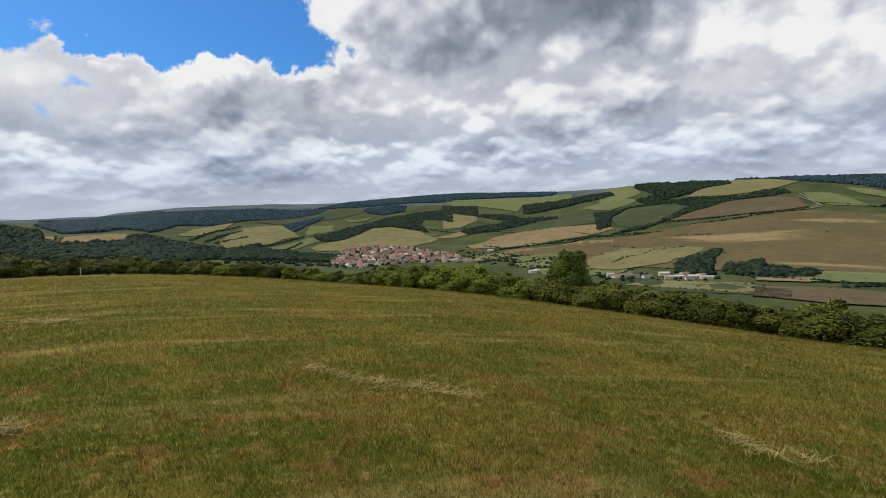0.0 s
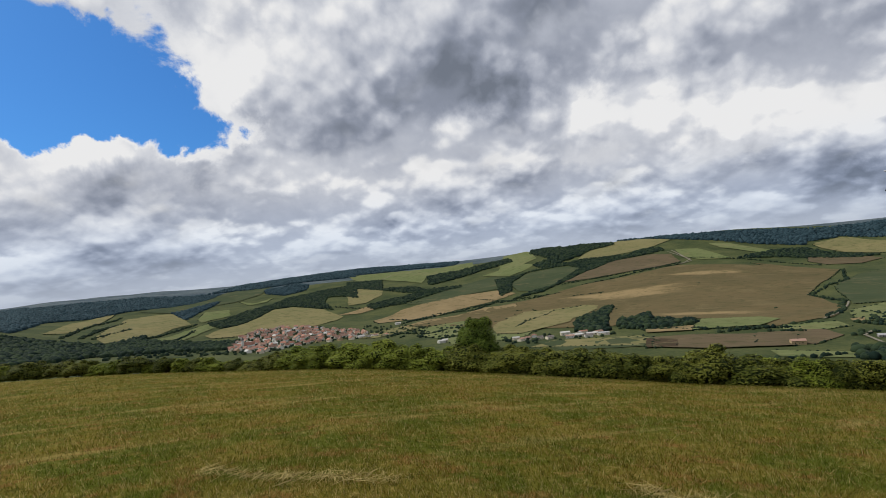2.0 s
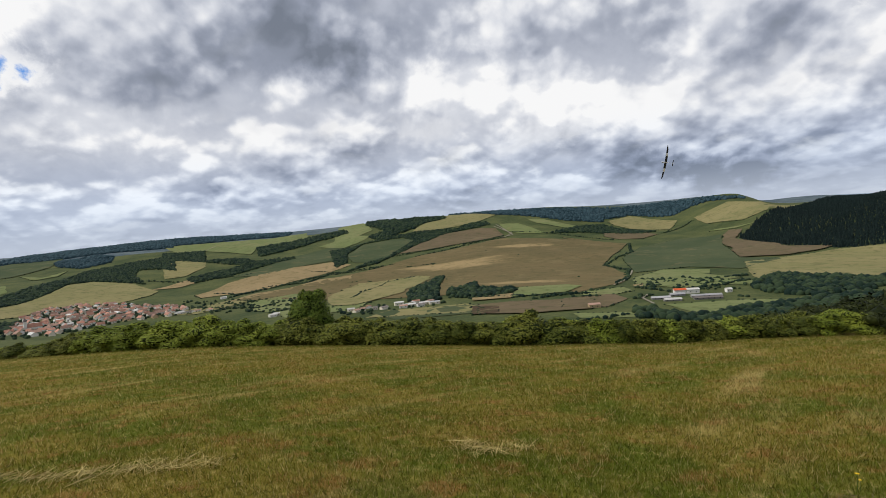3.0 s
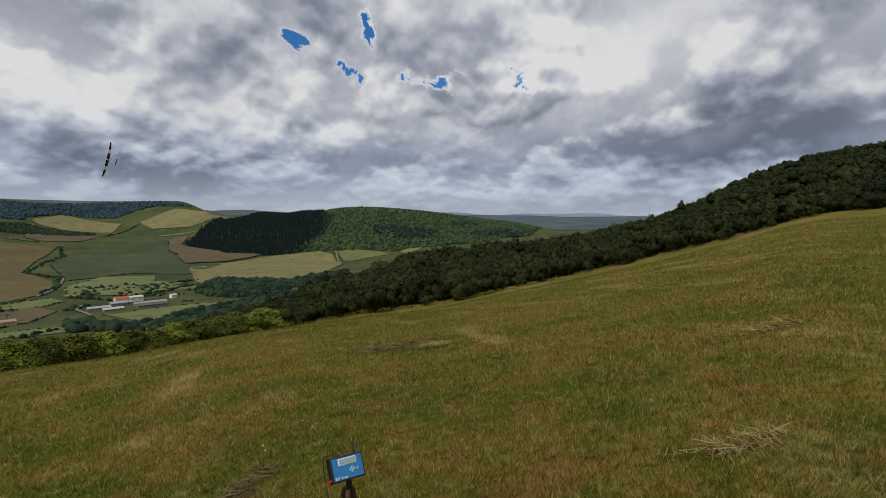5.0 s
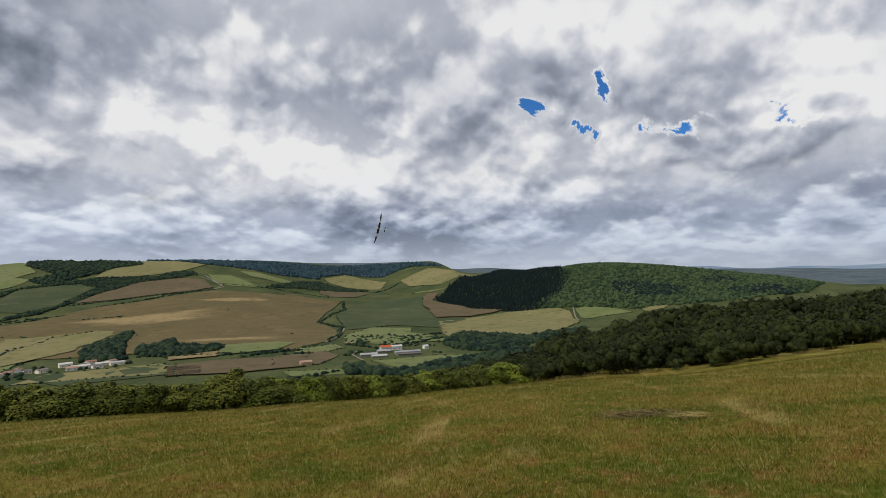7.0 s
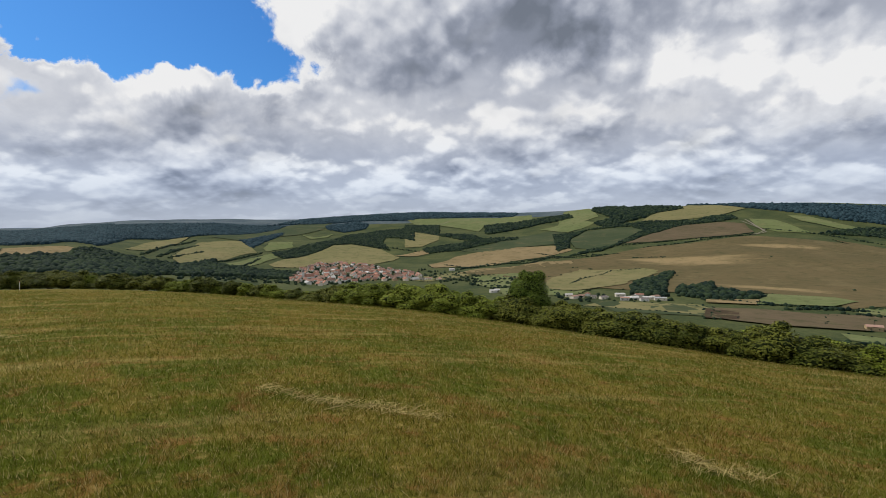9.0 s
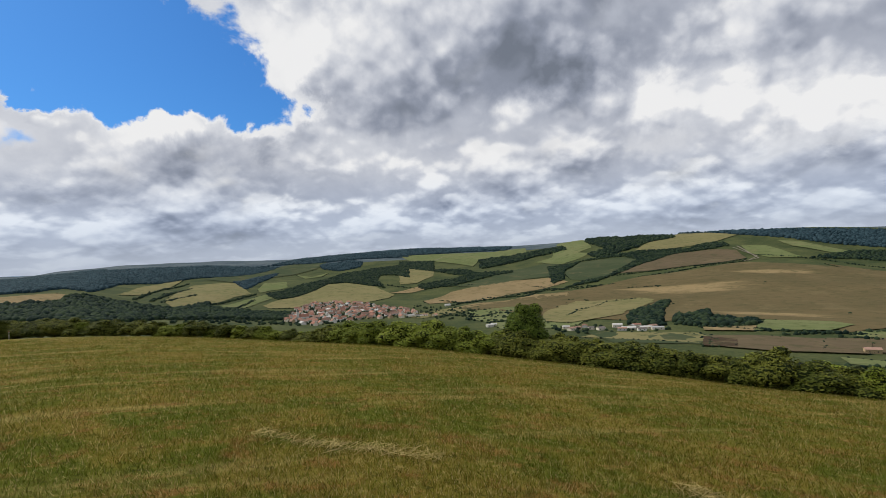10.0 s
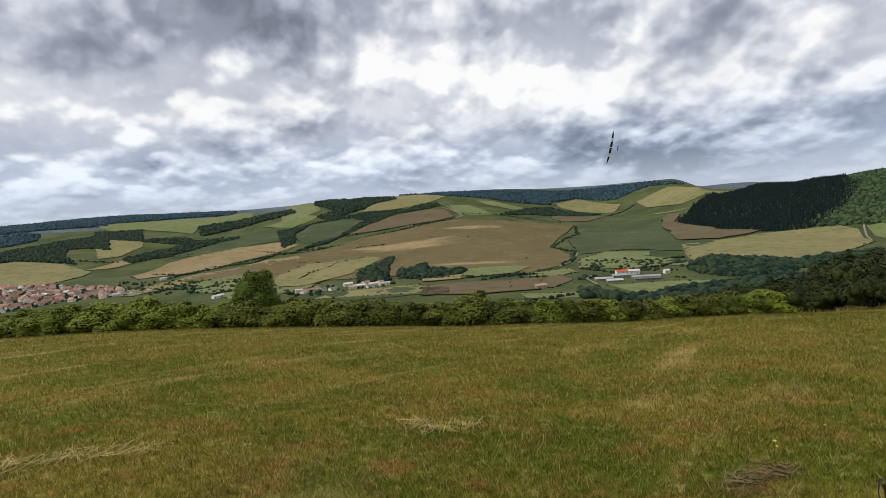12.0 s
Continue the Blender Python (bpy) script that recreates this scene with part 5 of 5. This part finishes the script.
barn(11, 8, 4, -12, 0, ROOFS[3], "small white building among trees", (174, 979), "buildings of the farm", "house")
make_church(*(-218, 1222))
barn(12, 9, 4, 30, 0, ROOFS[1], "cream house with a rust roof in the hamlet", (286, 868), "buildings of the farm", "house")
barn(12, 9, 4, 70, 1, ROOFS[0], "small white house with a red roof", (320, 897), "buildings of the farm", "house")
barn(13, 9, 4, 10, 0, ROOFS[2], "cream house with a slate roof", (332, 854), "buildings of the farm", "house")
barn(14, 9, 4, -20, 1, ROOFS[1], "white house with a brown roof", (361, 836), "buildings of the farm", "house")
barn(14, 9, 4, 40, 0, ROOFS[3], "cream house with a pale roof", (393, 866), "buildings of the farm", "house")
barn(13, 9, 4, -10, 1, ROOFS[2], "white house with a slate roof", (388, 823), "buildings of the farm", "house")
barn(14, 9, 4, 15, 0, ROOFS[1], "cream house with a brown roof", (420, 851), "buildings of the farm", "house")
barn(12, 9, 4, 20, 1, ROOFS[1], "white house at the village edge", (56, 1211), "buildings of the farm", "house")
barn(14, 9, 4, 60, 0, ROOFS[0], "cream house with a red roof at the village edge", (79, 1206), "buildings of the farm", "house")
barn(12, 9, 4, -20, 1, ROOFS[2], "white house with a slate roof at the village edge", (41, 1201), "buildings of the farm", "house")
barn(14, 9, 4, 10, 1, ROOFS[3], "white house below the stubble field", (130, 1437), "buildings of the farm", "house")
barn(13, 9, 4, 15, 1, ROOFS[3], "white house behind the hedge", (165, 969), "buildings of the farm", "house")



# ---- the timer on its tripod ----
BLACK = plain("black_plastic", (0.012, 0.012, 0.013), 0.35, vary=0.1, scale=0.05)
BLUE = plain("blue_faceplate", (0.02, 0.18, 0.44), 0.22, vary=0.03, scale=0.3)
LCD = plain("grey_green_lcd", (0.30, 0.40, 0.40), 0.15, vary=0.04, scale=0.05)
WHITE_INK = plain("white_print", (0.85, 0.87, 0.88), 0.5, vary=0.02)
RED_KNOB = plain("red_plastic", (0.55, 0.02, 0.02), 0.35, vary=0.05)
WOOD_LEG = plain("brown_leg", (0.11, 0.062, 0.032), 0.5, vary=0.2, scale=0.1)


def bevel_box(x0, x1, y0, y1, z0, z1, soft=0.004):
    bm = bmesh.new()
    box(bm, x0, x1, y0, y1, z0, z1)
    bmesh.ops.bevel(bm, geom=bm.edges[:], offset=soft, segments=2, affect="EDGES", profile=0.6)
    bmesh.ops.recalc_face_normals(bm, faces=bm.faces[:])
    return bm


def tube(bm, points, r, sides=8):
    for a, b in zip(points, points[1:]):
        stem(bm, a, b, r, r, sides)


def make_timer():
    """A blue-faced timer box on a small tripod; its face leans back towards the eye."""
    x, y = 2.404, 0.696
    base = ground_at(x, y)
    top = 0.532
    # tripod
    tripod = new("tripod")
    tripod.location = (x, y, base)
    crown = top - base - 0.06
    bm = bmesh.new()
    stem(bm, (0, 0, crown - 0.10), (0, 0, crown + 0.02), 0.016, 0.013, 12)
    part("head", bm, BLACK, tripod)
    for k in range(3):
        a = radians(75 + k * 120)
        bm = bmesh.new()
        far = 0.24
        fx, fy = far * math.cos(a), far * math.sin(a)
        foot = (fx, fy, ground_at(x + fx, y + fy) - base - 0.01)
        stem(bm, foot, (0.018 * math.cos(a), 0.018 * math.sin(a), crown - 0.04), 0.009, 0.011, 10)
        part("leg", bm, WOOD_LEG, tripod)
    tagged(tripod, "small brown tripod standing in the grass", "tripod")
    # box
    timer = new("timer")
    timer.matrix_basis = pose(x, y, top, 0, 0, -40) @ pose(0, 0, 0, -28, 5.3, 0)
    w, h, t = 0.088, 0.055, 0.034
    part("case", bevel_box(-w, w, 0, t, -h, h, 0.005), BLACK, timer)
    part("faceplate", bevel_box(-w + 0.009, w - 0.009, -0.002, 0.001, -h + 0.008, h - 0.008, 0.0008), BLUE, timer)
    bezel = part("display_frame", bevel_box(-0.048, 0.048, -0.0035, -0.001, 0.014, 0.043, 0.0008), WHITE_INK, timer)
    part("display", bevel_box(-0.044, 0.044, -0.0050, -0.003, 0.017, 0.040, 0.0006), LCD, bezel, "grey-green liquid crystal display")
    for bx, bz in ((0.012, -0.012), (0.030, -0.012), (0.021, -0.004), (0.021, -0.020), (0.050, -0.012)):
        ring = part("button", bevel_box(bx - 0.006, bx + 0.006, -0.0045, -0.001, bz - 0.005, bz + 0.005, 0.001), WHITE_INK, timer)
        part("button_cap", bevel_box(bx - 0.0042, bx + 0.0042, -0.0060, -0.004, bz - 0.0034, bz + 0.0034, 0.0008), BLUE, ring)
    part("sensor", bevel_box(0.066, 0.072, -0.004, -0.001, 0.030, 0.036, 0.001), BLACK, timer)
    words = bpy.data.curves.new("lettering", "FONT")
    words.body, words.size, words.extrude = "F3F Timer", 0.016, 0.0004
    text = new("lettering", words)
    text.matrix_basis = Matrix.Translation((-0.075, -0.0032, -0.044)) @ pose(0, 0, 0, 90, 0, 0)
    text.parent = timer
    words.materials.append(WHITE_INK)
    bm = bmesh.new()
    stem(bm, (0.055, 0.018, h - 0.002), (0.056, 0.018, h + 0.014), 0.006, 0.006, 10)
    stem(bm, (0.056, 0.018, h + 0.012), (0.058, 0.018, h + 0.052), 0.0045, 0.004, 10)
    part("antenna", bm, BLACK, timer)
    bm = bmesh.new()
    stem(bm, (-w + 0.002, 0.015, -h + 0.014), (-w - 0.014, 0.015, -h + 0.014), 0.007, 0.006, 12)
    part("knob", bm, RED_KNOB, timer, "small red push knob")
    bm = bmesh.new()
    pts = [(-w + 0.01, 0.02, h - 0.005), (-w + 0.004, 0.022, h + 0.016), (-w - 0.008, 0.03, h + 0.012), (-w - 0.014, 0.04, h - 0.03),
           (-w - 0.010, 0.05, -h), (-w + 0.004, 0.07, -h - 0.10), (-w + 0.03, 0.10, -h - 0.22), (-w + 0.05, 0.13, -h - 0.32)]
    tube(bm, pts, 0.0022, 6)
    part("cable", bm, BLACK, timer, "thin black cable hanging down")
    tagged(timer, "blue-faced black timer box on a small tripod", "timer")


make_timer()


# ---- marker post at the meadow's brow ----
def make_post(az, r, tall):
    x, y = polar(az, r)
    root = new("marker_post")
    root.location = (x, y, ground_at(x, y))
    bm = bmesh.new()
    stem(bm, (0, 0, -0.2), (0.02, 0.01, tall), 0.035, 0.028, 8)
    part("post", bm, WALLS[1], root)
    bm = bmesh.new()
    stem(bm, (0.02, 0.01, tall - 0.005), (0.02, 0.01, tall + 0.1), 0.032, 0.02, 8)
    part("cap", bm, RED_KNOB, root)
    tagged(root, "thin pale marker post at the meadow brow", "post")


make_post(-34.7, 86.0, 0.95)

# ---- yellow flowers ----
PETAL = plain("yellow_petals", (0.75, 0.52, 0.02), 0.6, vary=0.05)
FLOWER_STEM = plain("flower_stalk", (0.06, 0.10, 0.02), 0.7)


def make_flower():
    root = new("flower")
    bm = bmesh.new()
    stem(bm, (0, 0, -0.02), (0.01, 0.0, 0.16), 0.003, 0.002, 5)
    part("stalk", bm, FLOWER_STEM, root)
    bm = bmesh.new()
    for k in range(9):
        a = k * 0.698
        c, s = math.cos(a), math.sin(a)
        v = [bm.verts.new((0.01 + x * c - y * s, x * s + y * c, 0.16 + z)) for x, y, z in ((0.002, 0, 0), (0.014, 0.006, 0.005), (0.022, 0, 0.002), (0.014, -0.006, 0.005))]
        bm.faces.new(v)
    part("blossom", bm, PETAL, root, "yellow blossom")
    return tagged(root, "small yellow meadow flower in the grass", "flower", "flowers in the meadow")


flower = make_flower()
flower.location = (*(5.43, 2.55), ground_at(*(5.43, 2.55)))
for spot in ((11.55, 1.85), (11.55, 1.89), (11.48, 2.25), (5.44, 2.53), (13.98, 4.21), (6.62, 2.57)):
    copy_thing(flower, pose(*spot, ground_at(*spot), 0, 0, spot[0] * 40) @ Matrix.Scale(0.7, 4))



# ---- the model glider ----
CARBON = plain("dark_wing_film", (0.016, 0.018, 0.024), 0.3, vary=0.05)
WHITE_GEL = plain("white_gelcoat", (0.80, 0.80, 0.80), 0.25, vary=0.03)


def slab(bm, sections):
    """A lens-shaped lifting surface through sections (span, lead, chord, thick, rise)."""
    rings = []
    for s, lead, chord, thick, rise in sections:
        ring = []
        for u, v in ((0, 0), (0.25, 0.5), (0.6, 0.35), (1, 0), (0.6, -0.25), (0.25, -0.4)):
            ring.append(bm.verts.new((lead - u * chord, s, rise + v * thick)))
        rings.append(ring)
    for a, b in zip(rings, rings[1:]):
        for k in range(6):
            bm.faces.new((a[k], a[(k + 1) % 6], b[(k + 1) % 6], b[k]))
    bm.faces.new(rings[0])
    bm.faces.new(rings[-1][::-1])
    bmesh.ops.recalc_face_normals(bm, faces=bm.faces[:])


def make_glider():
    root = new("model_glider")
    for side in (-1, 1):
        for a, b, mat in ((0.0, 0.55, CARBON), (0.55, 0.85, WHITE_GEL), (0.85, 1.5, CARBON)):
            bm = bmesh.new()
            rows = []
            for s in np.linspace(a, b, 4):
                chord = 0.25 * math.sqrt(max(0.06, 1 - (s / 1.56) ** 2))
                rows.append((side * s, 0.10 - 0.02 * s, chord, 0.022, 0.05 * s))
            slab(bm, rows)
            part("wing_panel", bm, mat, root)
    bm = bmesh.new()
    pts = [(0.52, 0.006), (0.42, 0.035), (0.20, 0.046), (-0.05, 0.032), (-0.40, 0.016), (-0.95, 0.012)]
    for (x0, r0), (x1, r1) in zip(pts, pts[1:]):
        stem(bm, (x0, 0, -0.02), (x1, 0, -0.02), r0, r1, 10)
    part("fuselage", bm, WHITE_GEL, root)
    bm = bmesh.new()
    slab(bm, [(-0.26, -0.88, 0.07, 0.008, 0.17), (0, -0.85, 0.10, 0.010, 0.17), (0.26, -0.88, 0.07, 0.008, 0.17)])
    part("tailplane", bm, CARBON, root)
    bm = bmesh.new()
    slab(bm, [(-0.06, -0.80, 0.17, 0.012, 0), (0.10, -0.84, 0.14, 0.011, 0), (0.20, -0.86, 0.10, 0.009, 0)])
    bmesh.ops.rotate(bm, verts=bm.verts[:], matrix=Euler((radians(90), 0, 0)).to_matrix())
    part("fin", bm, CARBON, root)
    root.matrix_basis = GLIDER_POSE
    tagged(root, "dark and white model glider banking steeply in flight", "model glider")


GLIDER_POSE = Matrix(((-0.962, 0.086, 0.259, 40.669), (0.233, -0.232, 0.944, 32.350), (0.141, 0.969, 0.203, 5.826), (0, 0, 0, 1)))

make_glider()


# ---- the last hills before the horizon, too far to shift ----
def make_backdrop():
    mat = bpy.data.materials.new("haze_glow")
    mat.use_nodes = True
    n = Nodes(mat.node_tree)
    at = n.node("ShaderNodeNewGeometry").outputs["Position"]
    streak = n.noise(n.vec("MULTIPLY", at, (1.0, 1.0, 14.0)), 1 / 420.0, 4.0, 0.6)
    # haze over these hills is put in as a blue glow
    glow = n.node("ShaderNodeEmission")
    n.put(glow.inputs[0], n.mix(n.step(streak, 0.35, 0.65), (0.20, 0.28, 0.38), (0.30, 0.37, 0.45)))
    out = n.node("ShaderNodeOutputMaterial")
    n.put(out.inputs[0], glow.outputs[0])
    az = np.radians(np.arange(-70, 130, 0.5))
    r = 4960.0
    top = EYE + r * np.tan(np.radians(-0.12 + 0.10 * np.sin(az * 23) + 0.07 * np.sin(az * 51 + 1)))
    x, y = r * np.sin(az), r * np.cos(az)
    verts = np.concatenate([np.stack([x, y, top], 1), np.stack([x, y, top * 0 - 400], 1)])
    k = len(az)
    faces = [(i, i + 1, i + 1 + k, i + k) for i in range(k - 1)]
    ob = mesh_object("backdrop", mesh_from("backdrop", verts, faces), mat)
    tagged(ob, "line of distant hills on the horizon, blue haze painted as glow", "backdrop", kind="structure")


make_backdrop()
